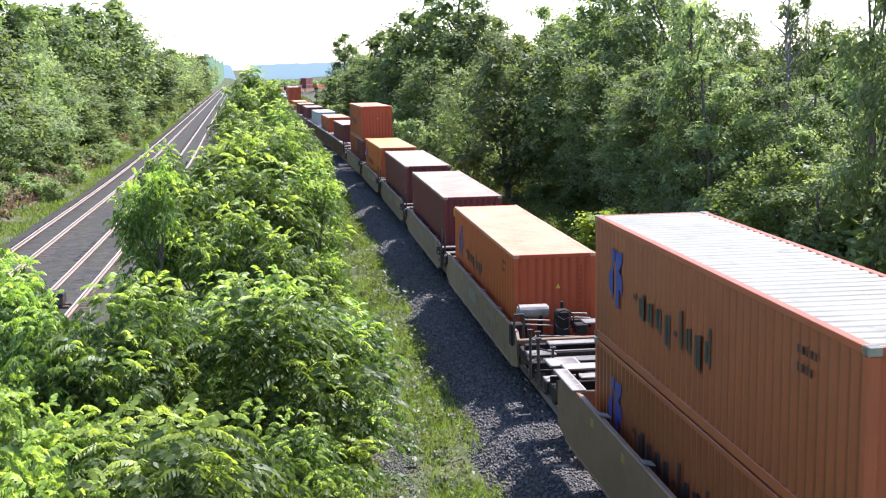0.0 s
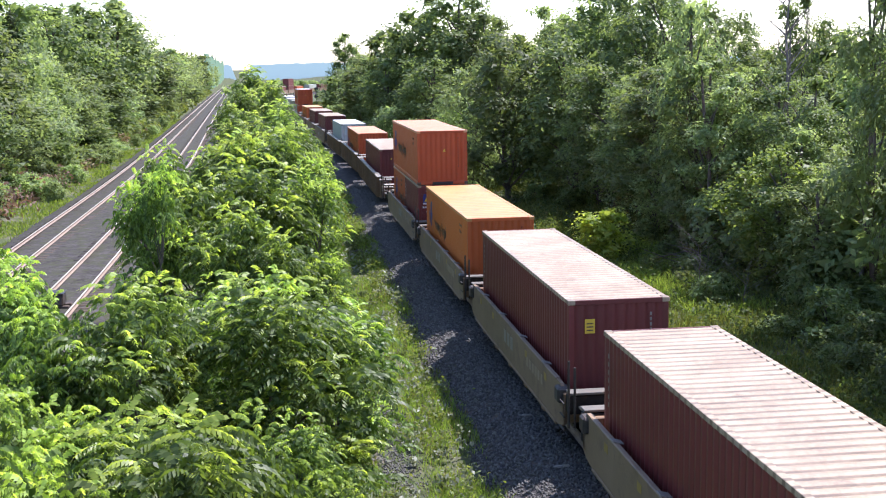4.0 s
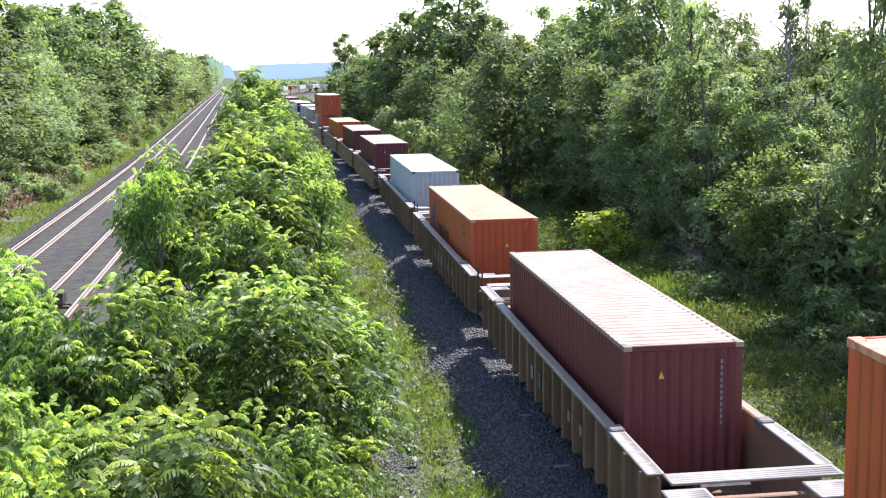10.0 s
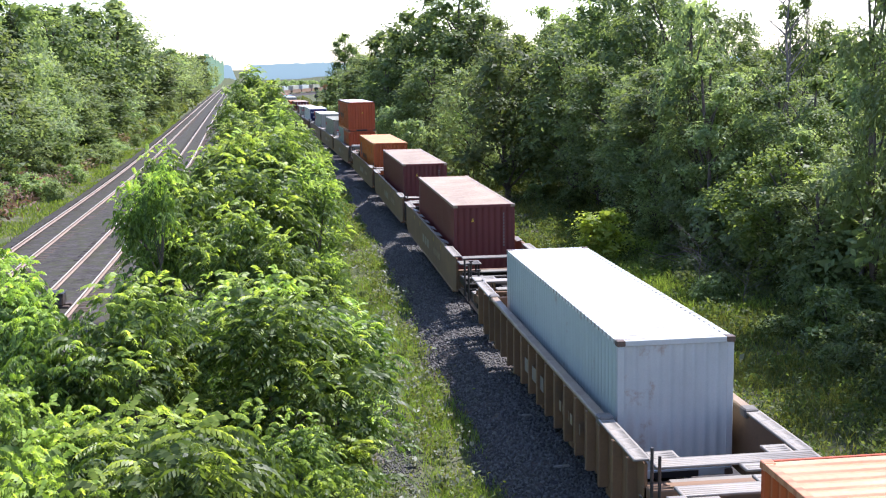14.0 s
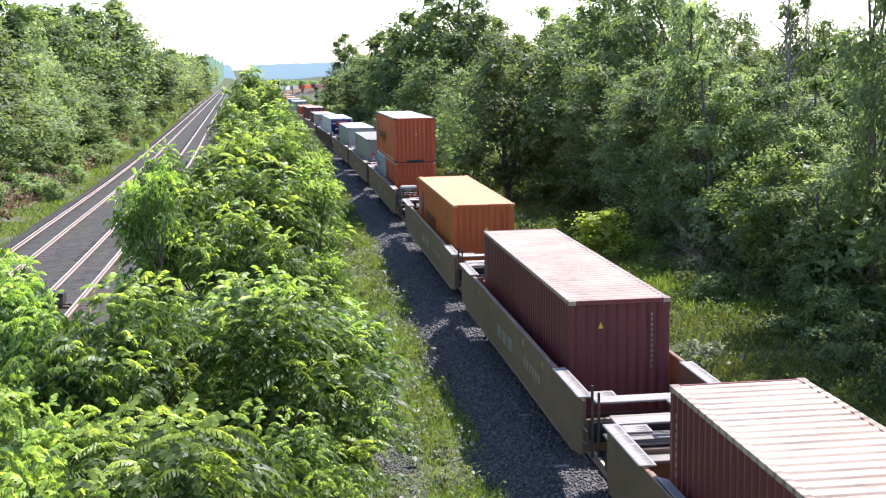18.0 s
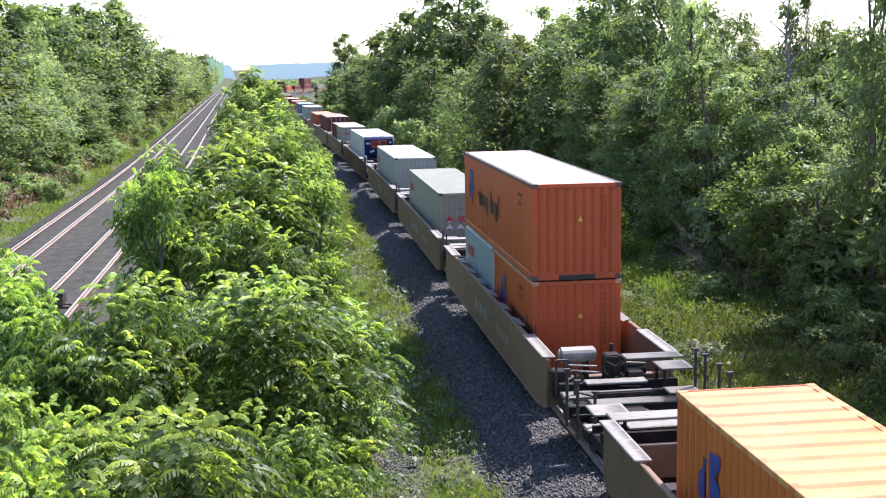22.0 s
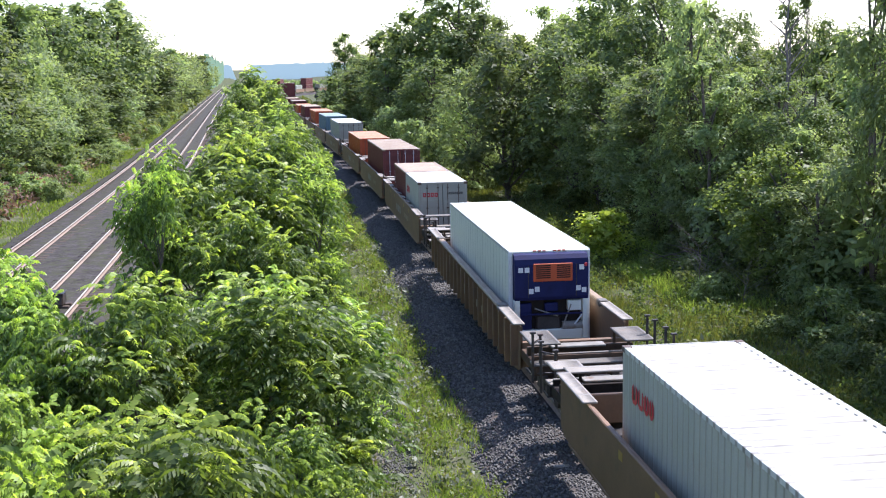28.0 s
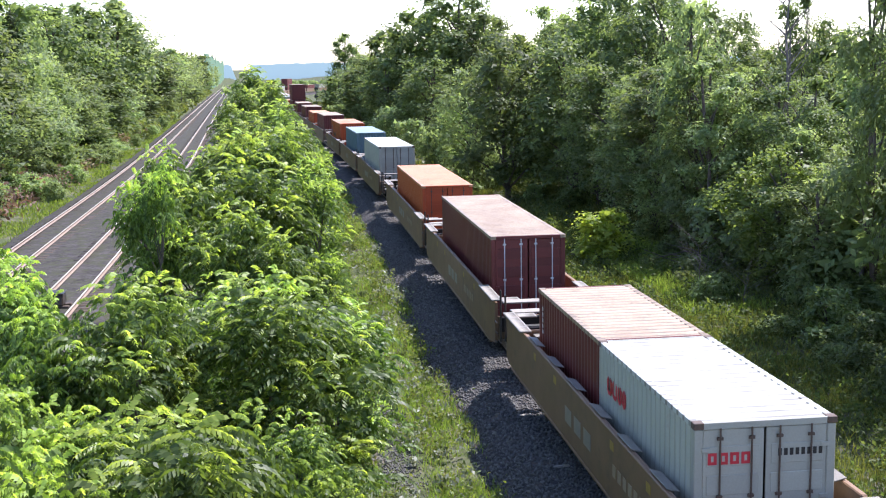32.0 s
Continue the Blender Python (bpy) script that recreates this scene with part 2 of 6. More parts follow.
M["ballast"] = surface("ballast_bed", (0.025, 0.023, 0.023), (0.085, 0.081, 0.081), 0.9, 2.0, 14.0, 1.0, stain=(0.10, 0.075, 0.055), stain_at=0.60)
M["stone"] = surface("ballast_stone", (0.036, 0.035, 0.034), (0.21, 0.203, 0.185), 0.85, 9, 60, 0.3)
M["bark"] = surface("grey_bark", (0.06, 0.05, 0.04), (0.16, 0.135, 0.11), 0.9, 5, 40, 0.8)
M["dead_bark"] = surface("pale_dead_bark", (0.10, 0.085, 0.075), (0.22, 0.20, 0.18), 0.9, 5, 40, 0.8)
M["rubber"] = surface("black_rubber", (0.015, 0.015, 0.016), (0.03, 0.03, 0.03), 0.8, 5, 40, 0.2)
M["navy"] = surface("navy_unit_casing", (0.008, 0.010, 0.048), (0.015, 0.019, 0.085), 0.6, 3, 40, 0.1, gloss=0.2)
M["soil"] = surface("grassy_soil", (0.040, 0.054, 0.020), (0.085, 0.100, 0.038), 0.95, 0.35, 6.0, 1.0, stain=(0.13, 0.115, 0.09), stain_at=0.56)
# lit tips and shaded hearts are put into two leaf colours, young and mature
M["leaf_near"] = leaf_material("shaded_mature_leaf", (0.038, 0.072, 0.018), (0.138, 0.208, 0.050), (2.0, 2.08, 0.78), 0.37, 0.48, 0.32)
M["leaf_young_lit"] = leaf_material("sunlit_young_leaf", (0.182, 0.286, 0.048), (0.380, 0.495, 0.120), (2.02, 1.94, 0.82), 0.50, 0.46, 0.4)
# leaf colour raised to carry the sunlight on the wood's edge
M["leaf_sunlit"] = leaf_material("sunlit_bush_leaf", (0.095, 0.150, 0.042), (0.205, 0.285, 0.095), (2.1, 2.1, 1.0), 0.48, 0.5, 0.3)
M["leaf"] = leaf_material("tree_leaf", (0.070, 0.104, 0.042), (0.158, 0.205, 0.086), (2.1, 2.1, 1.1), 0.46, 0.55, 0.25)
M["leaf_pale"] = leaf_material("pale_leaf", (0.120, 0.170, 0.078), (0.235, 0.300, 0.138), (2.1, 2.1, 1.2), 0.48, 0.55, 0.25)
M["needle"] = leaf_material("needle", (0.03, 0.055, 0.02), (0.06, 0.095, 0.04), (1.8, 1.8, 0.9), 0.4, 0.55)
M["grass"] = leaf_material("grass_blade", (0.080, 0.122, 0.024), (0.215, 0.240, 0.068), (2.0, 1.8, 0.8), 0.45, 0.55)
# darker than the other grass: the wood's shade is put into the colour
M["bank"] = leaf_material("shaded_bank_grass", (0.055, 0.080, 0.020), (0.150, 0.172, 0.052), (2.0, 1.9, 0.8), 0.42, 0.55)
M["weed"] = leaf_material("weed_leaf", (0.05, 0.085, 0.018), (0.15, 0.19, 0.06), (2.2, 2.0, 0.9), 0.42, 0.5)
# weeds darkened the same way, for the shade on the bank
M["bank_weed"] = leaf_material("shaded_bank_weed", (0.045, 0.078, 0.024), (0.125, 0.168, 0.058), (2.0, 2.0, 0.9), 0.44, 0.55, 0.2)
M["silver"] = leaf_material("silvery_weed_leaf", (0.14, 0.17, 0.11), (0.30, 0.33, 0.24), (1.6, 1.6, 0.9), 0.3, 0.5)
M["dry"] = leaf_material("dry_stalk", (0.17, 0.13, 0.07), (0.30, 0.25, 0.14), (1.4, 1.3, 0.9), 0.3, 0.7)
# far woods: distance haze put into a pale colour that also glows
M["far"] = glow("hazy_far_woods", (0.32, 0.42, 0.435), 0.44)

# nearer strip of far woods, haze put in likewise
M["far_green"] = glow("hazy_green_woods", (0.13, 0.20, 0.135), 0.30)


# ---- mesh helpers ----
def part(name, bm, material, parent=None, label=""):
    me = bpy.data.meshes.new(name)
    bm.to_mesh(me)
    bm.free()
    me.materials.append(M[material])
    ob = new(name, me)
    if parent:
        ob.parent = parent
    if label:
        ob["label"] = label
    return ob


def mesh_np(name, verts, faces, material, parent=None, label=""):
    """One mesh from arrays: verts (n, 3), faces (m, k)."""
    me = bpy.data.meshes.new(name)
    faces = np.asarray(faces, dtype=np.int32)
    k = faces.shape[1]
    me.vertices.add(len(verts))
    me.vertices.foreach_set("co", np.asarray(verts, dtype=np.float32).ravel())
    me.loops.add(faces.size)
    me.loops.foreach_set("vertex_index", faces.ravel())
    me.polygons.add(len(faces))
    me.polygons.foreach_set("loop_start", np.arange(0, faces.size, k, dtype=np.int32))
    me.polygons.foreach_set("loop_total", np.full(len(faces), k, dtype=np.int32))
    me.update(calc_edges=True)
    me.materials.append(M[material])
    ob = new(name, me)
    if parent:
        ob.parent = parent
    if label:
        ob["label"] = label
    return ob


def box(bm, x0, x1, y0, y1, z0, z1, bevel=0.0):
    r = bmesh.ops.create_cube(bm, size=1.0, matrix=Matrix.Translation(((x0 + x1) / 2, (y0 + y1) / 2, (z0 + z1) / 2)) @ Matrix.Diagonal((x1 - x0, y1 - y0, z1 - z0, 1)))
    if bevel:
        edges = {e for v in r["verts"] for e in v.link_edges}
        bmesh.ops.bevel(bm, geom=list(edges), offset=bevel, segments=1, affect="EDGES")
    return bm


def rod(bm, a, b, r0, r1=None, sides=8):
    a, b = Vector(a), Vector(b)
    d = b - a
    m = Matrix.Translation((a + b) / 2) @ d.to_track_quat("Z", "Y").to_matrix().to_4x4()
    bmesh.ops.create_cone(bm, cap_ends=True, segments=sides, radius1=r0, radius2=r0 if r1 is None else r1, depth=d.length, matrix=m)
    return bm


def empty(name, label, category, group="", kind=""):
    ob = new(name)
    ob.empty_display_size = 0.3
    return tagged(ob, label, category, group, kind)


# ---- the lie of the land and the lines of the tracks ----
def grade(y):
    """The ground falls gently away beyond the first eighty metres."""
    d = max(0.0, y - 70.0)
    return -0.008 * d * d / (d + 8.0)


def bend(y):
    """The main line swings slowly to the west."""
    d = max(0.0, min(y, 140.0) - 50.0)
    return -2.0e-4 * d * d - 0.036 * max(0.0, y - 140.0)


def make_line():
    """The freight track's centre line: straight, a slow swing one way, then a curve the other way."""
    pts, x, y, step = [], 0.0, 0.0, 2.0
    for i in range(600):
        u = i * step
        if u < 140:
            h = -0.036 * max(0.0, u - 50) / 90
        elif u < 420:
            h = -0.036
        else:
            h = -0.036 + (u - 420) / 420.0
        h = min(h, radians(62))
        pts.append((x, y, h))
        x += step * math.sin(h)
        y += step * math.cos(h)
    return pts


LINE = make_line()


def on_line(u):
    """Place and heading u metres along the freight track."""
    if u <= 0:
        return Vector((0, u, 0)), 0.0
    i = min(int(u / 2.0), len(LINE) - 2)
    f = u / 2.0 - i
    a, b = LINE[i], LINE[i + 1]
    x, y, h = (a[k] + (b[k] - a[k]) * f for k in range(3))
    return Vector((x, y, grade(y))), h


def car_pose(u):
    p, h = on_line(u)
    q, _ = on_line(u + 6)
    o, _ = on_line(u - 6)
    return look_along(p, q - o)


def look_along(p, d):
    d = d.normalized()
    m = d.to_track_quat("Y", "Z").to_matrix().to_4x4()
    return Matrix.Translation(p) @ m


def travelled(t):
    return 9.3715 * t + 0.0137 * t * t


def smooth(a, b, x):
    f = max(0.0, min(1.0, (x - a) / (b - a)))
    return f * f * (3 - 2 * f)


def ground_z(x, y):
    z = -0.75
    z += 0.15 * noise.noise(Vector((x * 0.12, y * 0.12, 0))) + 0.05 * noise.noise(Vector((x * 0.7, y * 0.7, 3)))
    z += 0.9 * smooth(8, 18, x) + 1.8 * smooth(18, 40, x)       # bank under the wood to the east
    z += 1.8 * smooth(24.5, 32, -x + bend(y)) + 1.0 * smooth(32, 60, -x)   # bank to the west
    return z + grade(y)


# ---- ground, track beds, rails ----
def build_ground():
    xs = np.concatenate([np.linspace(-2500, -90, 14), np.linspace(-80, -34, 16), np.linspace(-33, 34, 95), np.linspace(36, 90, 16), np.linspace(110, 2500, 14)])
    ys = np.concatenate([np.linspace(-300, -10, 10), np.linspace(-5, 130, 120), np.linspace(133, 420, 70), np.linspace(430, 900, 40), np.linspace(950, 3500, 20)])
    verts = [(x, y, ground_z(x, min(y, 1200))) for y in ys for x in xs]
    n = len(xs)
    faces = [(j * n + i, j * n + i + 1, (j + 1) * n + i + 1, (j + 1) * n + i) for j in range(len(ys) - 1) for i in range(n - 1)]
    ob = mesh_np("ground", verts, faces, "soil")
    ob.data.shade_smooth()
    tagged(ob, "grassy uneven ground falling gently away", "ground", kind="structure")


def sweep(name, profile, centre, us, material, parent=None, label=""):
    """A profile (x, z) carried along a line: centre(u) gives place and heading."""
    verts, k = [], len(profile)
    for u in us:
        p, h = centre(u)
        c, s = math.cos(h), math.sin(h)
        for x, z in profile:
            verts.append((p.x + x * c, p.y - x * s, p.z + z))
    faces = [(j * k + i, j * k + i + 1, (j + 1) * k + i + 1, (j + 1) * k + i) for j in range(len(us) - 1) for i in range(k - 1)]
    return mesh_np(name, verts, faces, material, parent, label)


def main_line(offset):
    def centre(y):
        h = (bend(y + 1) - bend(y - 1)) / 2
        return Vector((offset + bend(y), y, grade(y))), h
    return centre


RAIL = [(-0.07, -0.17), (-0.07, -0.15), (-0.012, -0.13), (-0.012, -0.04), (-0.036, -0.03), (-0.036, 0.0), (0.036, 0.0), (0.036, -0.03), (0.012, -0.04), (0.012, -0.13), (0.07, -0.15), (0.07, -0.17)]


def build_track(name, centre, y0, y1, step, label):
    tr = empty(name, label, "railway track", "railway tracks", "structure")
    us = np.arange(y0, y1, step)
    for side in (-0.7535, 0.7535):
        web = sweep("rail", [(x + side, z) for x, z in RAIL], centre, us, "rust", tr)
        sweep("running_surface", [(side - 0.033, 0.004), (side + 0.033, 0.004)], centre, us, "rail", web, "worn shiny top of the rail")
    verts, faces = [], []
    for u in np.arange(y0, min(y1, 300), 0.56):
        p, h = centre(u)
        w = 0.115
        base = len(verts)
        for dz in (-0.34, -0.208 - 0.022 * random.random()):
            for dx, dy in ((-1.3, -w), (1.3, -w), (1.3, w), (-1.3, w)):
                verts.append((p.x + dx + 0.04 * random.random(), p.y + dy, p.z + dz))
        faces += [tuple(base + i for i in f) for f in ((4, 5, 6, 7), (0, 1, 5, 4), (1, 2, 6, 5), (2, 3, 7, 6), (3, 0, 4, 7))]
    ties = mesh_np("ties", verts, faces, "tie", tr, "weathered timber ties bedded in stone")
    tagged(ties, kind="stuff")
    return tr


def build_beds():
    us = np.concatenate([np.arange(-40, 140, 1.0), np.arange(140, 800, 4.0)])
    prof = [(-3.5, -0.85), (-3.0, -0.62), (-2.3, -0.26), (-1.7, -0.19), (0, -0.2), (1.7, -0.19), (2.3, -0.26), (3.2, -0.7), (3.8, -0.95)]
    bed = sweep("ballast_bed", prof, on_line, us, "ballast")
    tagged(bed, "grey crushed stone bed under the freight track", "ballast", kind="structure")
    mid = -18.75
    prof = [(-5.2, -0.95), (-4.6, -0.70), (-3.6, -0.25), (-2.0, -0.2), (0, -0.24), (2.0, -0.2), (3.6, -0.25), (4.6, -0.70), (5.2, -0.95)]
    bed = sweep("ballast_bed", prof, main_line(mid), us, "brown_ballast")
    tagged(bed, "brownish crushed stone bed under two main tracks", "ballast", kind="structure")
    build_track("freight_track", on_line, -40, 760, 4.0, "freight track on dark grey stone ballast")
    build_track("main_track", main_line(mid - 2.05), -40, 900, 4.0, "far main track with rusty ties and pale rails")
    build_track("main_track", main_line(mid + 2.05), -40, 900, 4.0, "near main track with pale rails beside the bushes")


def stones(x, y, zt, least, most, label):
    """Loose crushed stones, one at each place."""
    n = len(x)
    octa = np.array([(1, 0, 0), (0, 1, 0), (-1, 0, 0), (0, -1, 0), (0, 0, 1), (0, 0, -1)], float)
    size = rng.uniform(least, most, (n, 1, 1)) * (1 + (y / 90))[:, None, None]
    pts = octa[None] * size * rng.uniform(0.6, 1.3, (n, 6, 1))
    a = rng.uniform(0, 6.28, n)
    c, s = np.cos(a)[:, None], np.sin(a)[:, None]
    px, py = pts[:, :, 0] * c - pts[:, :, 1] * s, pts[:, :, 0] * s + pts[:, :, 1] * c
    tilt = rng.uniform(-0.6, 0.6, (n, 1))
    verts = np.stack([px + x[:, None], py + y[:, None], pts[:, :, 2] + px * tilt + zt[:, None] + 0.012], 2).reshape(-1, 3)
    f = np.array([(0, 1, 4), (1, 2, 4), (2, 3, 4), (3, 0, 4), (1, 0, 5), (2, 1, 5), (3, 2, 5), (0, 3, 5)])
    faces = (f[None] + 6 * np.arange(n)[:, None, None]).reshape(-1, 3)
    tagged(mesh_np("loose_stones", verts, faces, "stone"), label, "stones", kind="stuff")


def build_stones():
    """Loose ballast on the shoulder beside the freight track, and a stony patch in the verge."""
    n = 26000
    x = rng.uniform(-3.35, -0.9, n)
    y = 19 + 75 * rng.uniform(0, 1, n) ** 1.7
    stones(x, y, np.interp(x, [-3.5, -3.0, -2.3, -1.7, 0], [-0.85, -0.62, -0.26, -0.19, -0.2]), 0.018, 0.042, "loose grey crushed stones on the track shoulder")
    x, y = rng.normal(-5.2, 0.38, 3600), rng.normal(29.5, 3.6, 3600)
    stones(x, y, np.array([ground_z(p, q) for p, q in zip(x, y)]), 0.010, 0.028, "grey stones strewn over bare ground in the verge")


build_ground()
build_beds()
build_stones()


# ---- plants ----
def frames_for(n, up_bias=0.3):
    """n random directions (with a bias upwards) and two axes across each."""
    d = rng.normal(size=(n, 3))
    d[:, 2] += up_bias
    d /= np.linalg.norm(d, axis=1)[:, None]
    a = np.cross(d, rng.normal(size=(n, 3)))
    a /= np.linalg.norm(a, axis=1)[:, None]
    return d, a, np.cross(d, a)


def leaf_quads(points, size, up_bias=0.6, outward=None):
    """A pointed, folded leaf at each point; outward: the way that its bunch faces."""
    n = len(points)
    nrm, a, b = frames_for(n, up_bias)
    if outward is not None:
        nrm = nrm * 0.5 + outward
        nrm /= np.linalg.norm(nrm, axis=1)[:, None]
        a = np.cross(nrm, rng.normal(size=(n, 3)))
        a /= np.linalg.norm(a, axis=1)[:, None]
        b = np.cross(nrm, a)
    s = size * rng.uniform(0.65, 1.35, (n, 1))
    tip = points + a * s
    tail = points - a * s * 0.75
    l = points + b * s * 0.45 + nrm * s * 0.18
    r = points - b * s * 0.45 + nrm * s * 0.18
    verts = np.stack([tail, r, tip, l], 1).reshape(-1, 3)
    return verts, np.arange(4 * n).reshape(-1, 4)


def crown_points(blobs, twigs, leaves, spread):
    """Leaf places and the way they face: twigs on the shells of the blobs, each with a bunch of leaves."""
    out, face = [], []
    vol = np.array([b[3] ** 2 for b in blobs])
    share = np.maximum(1, (twigs * vol / vol.sum()).astype(int))
    for (x, y, z, r), k in zip(blobs, share):
        d = rng.normal(size=(k, 3))
        d[:, 2] = d[:, 2] * 0.9 + 0.25
        d /= np.linalg.norm(d, axis=1)[:, None]
        rr = r * np.where(rng.uniform(size=(k, 1)) < 0.78, rng.uniform(0.86, 1.12, (k, 1)), rng.uniform(0.3, 0.85, (k, 1)))
        c = np.array((x, y, z)) + d * rr * np.array((1, 1, 0.85))
        p = c[:, None, :] + rng.normal(size=(k, leaves, 3)) * spread * np.array((1, 1, 0.55))
        out.append(p.reshape(-1, 3))
        face.append(np.repeat(d * 0.8 + np.array((0, 0, 0.35)), leaves, axis=0))
    return np.concatenate(out), np.concatenate(face)


def limbs(bm, base, tops, r0):
    """A tapered, slightly crooked trunk with limbs that reach to the blobs."""
    a = Vector(base)
    top = max(tops, key=lambda p: p[2])
    p, pr = a, r0
    for i in range(1, 6):
        f = i / 5
        q = a.lerp(Vector(top), f) + Vector((random.uniform(-1, 1), random.uniform(-1, 1), 0)) * r0 * 1.3 * (1 if i < 5 else 0)
        rod(bm, p, q, pr, r0 * (1 - 0.85 * f), 7)
        p, pr = q, r0 * (1 - 0.85 * f)
    for t in tops:
        t = Vector(t)
        f = max(0.12, min(0.8, (t.z - a.z) / max(0.1, top[2] - a.z) - 0.22))
        s = a.lerp(Vector(top), f)
        mid = s.lerp(t, 0.55) + Vector((0, 0, 0.12 * (t - s).length))
        rod(bm, s, mid, r0 * 0.4, r0 * 0.25, 5)
        rod(bm, mid, t, r0 * 0.25, r0 * 0.06, 5)


def make_tree(height, radius, seed, twigs, leaves, size, material="leaf", low=0.15, label="leafy broad-crowned tree at the wood's edge", slim=False):
    global rng
    rng = np.random.default_rng(seed)
    random.seed(seed)
    tr = empty("tree", label, "tree", "woodland trees") if height > 4 else empty("shrub", label, "shrub", "shrubs on the banks")
    blobs = []
    k = 19 if not slim else 12
    for i in range(k):
        f = low + (1 - low) * (i + 0.5) / k
        w = radius * math.sin(math.pi * (0.16 + 0.70 * f)) ** 0.7
        a = i * 2.4 + rng.uniform(-0.5, 0.5)
        d = w * rng.uniform(0.35, 0.82)
        r = max(0.26 * radius, w * rng.uniform(0.30, 0.52)) * (1 if f < 0.85 else 0.8)
        blobs.append((d * math.cos(a), d * math.sin(a), min(height * f, height - r * 0.8), r))
    pts, face = crown_points(blobs, twigs, leaves, size * 2.1)
    verts, faces = leaf_quads(pts, size, 0.6, face)
    # broad inner leaves close the heart of the crown
    inner = np.concatenate([np.array(b[:3]) + np.clip(rng.normal(size=(34, 3)) * 0.36, -0.62, 0.62) * b[3] for b in blobs])
    v2, f2 = leaf_quads(inner, size * 2.3, 0.5)
    verts, faces = np.concatenate([verts, v2]), np.concatenate([faces, f2 + len(verts)])
    mesh_np("crown", verts, faces, material, tr)
    bm = bmesh.new()
    limbs(bm, (0, 0, -0.6), [b[:3] for b in (blobs if size < 0.2 else blobs[::4])], (0.009 if slim else 0.016) * height + 0.02)
    part("trunk", bm, "bark", tr)
    return tr


def make_conifer(height, radius, seed, size, n):
    global rng
    rng = np.random.default_rng(seed)
    tr = empty("tree", "dark pointed conifer among leafy trees", "tree", "woodland trees")
    pts = []
    bm = bmesh.new()
    rod(bm, (0, 0, -0.5), (0, 0, height), 0.016 * height, 0.02, 7)
    for i in range(26):
        f = 0.12 + 0.86 * i / 26
        for j in range(6):
            a = j * 1.047 + i * 0.7 + rng.uniform(-0.2, 0.2)
            w = radius * (1.02 - f) * rng.uniform(0.7, 1.15)
            e = np.array((w * math.cos(a), w * math.sin(a), height * f - 0.22 * w))
            s = np.array((0, 0, height * f))
            rod(bm, s, e, 0.03, 0.01, 4)
            k = max(6, int(n * w / radius))
            t = rng.uniform(0.15, 1.05, (k, 1))
            pts.append(s + (e - s) * t + rng.normal(size=(k, 3)) * 0.16 * np.array((1, 1, 0.5)))
    verts, faces = leaf_quads(np.concatenate(pts), size, 0.2)
    mesh_np("crown", verts, faces, "needle", tr)
    part("trunk", bm, "bark", tr)
    return tr


def frond_mesh(spread_pts, length, pairs, droop):
    """Feathered leaves: a drooping midrib with pairs of leaflets, one at each point."""
    n = len(spread_pts)
    a = rng.uniform(0, 2 * math.pi, n)
    out = spread_pts[:, 3:6]
    dirh = np.stack([np.cos(a), np.sin(a), np.zeros(n)], 1) * 0.8 + out
    dirh[:, 2] = rng.uniform(0.1, 0.95, n)
    dirh /= np.linalg.norm(dirh, axis=1)[:, None]
    side = np.cross(dirh, np.array((0, 0, 1.0)))
    side /= np.linalg.norm(side, axis=1)[:, None] + 1e-9
    up = np.cross(side, dirh)
    ln = length * rng.uniform(0.7, 1.25, n)
    quads = []
    for i in range(pairs + 1):
        f = 0.18 + 0.82 * i / pairs
        c = spread_pts[:, :3] + dirh * (ln * f)[:, None]
        c[:, 2] -= droop * ln * f * f
        t = dirh.copy()
        t[:, 2] -= 2 * droop * f
        t /= np.linalg.norm(t, axis=1)[:, None]
        ll = ln * 0.25 * math.sin(math.pi * (0.22 + 0.62 * f)) ** 0.8
        w = (ln * 0.047)[:, None]
        ways = [t] if i == pairs else [side * 0.86 + t * 0.45 - up * 0.42, -side * 0.86 + t * 0.45 - up * 0.42]
        for q in ways:
            q = q + rng.normal(size=(n, 3)) * 0.05
            q /= np.linalg.norm(q, axis=1)[:, None]
            e = c + q * ll[:, None]
            m = c + q * (ll * 0.42)[:, None]
            across = np.cross(q, up + rng.normal(size=(n, 3)) * 0.15)
            across /= np.linalg.norm(across, axis=1)[:, None] + 1e-9
            quads.append(np.stack([c, m + across * w, e, m - across * w], 1))
    v = np.concatenate(quads).reshape(-1, 3)
    return v, np.arange(len(v)).reshape(-1, 4)


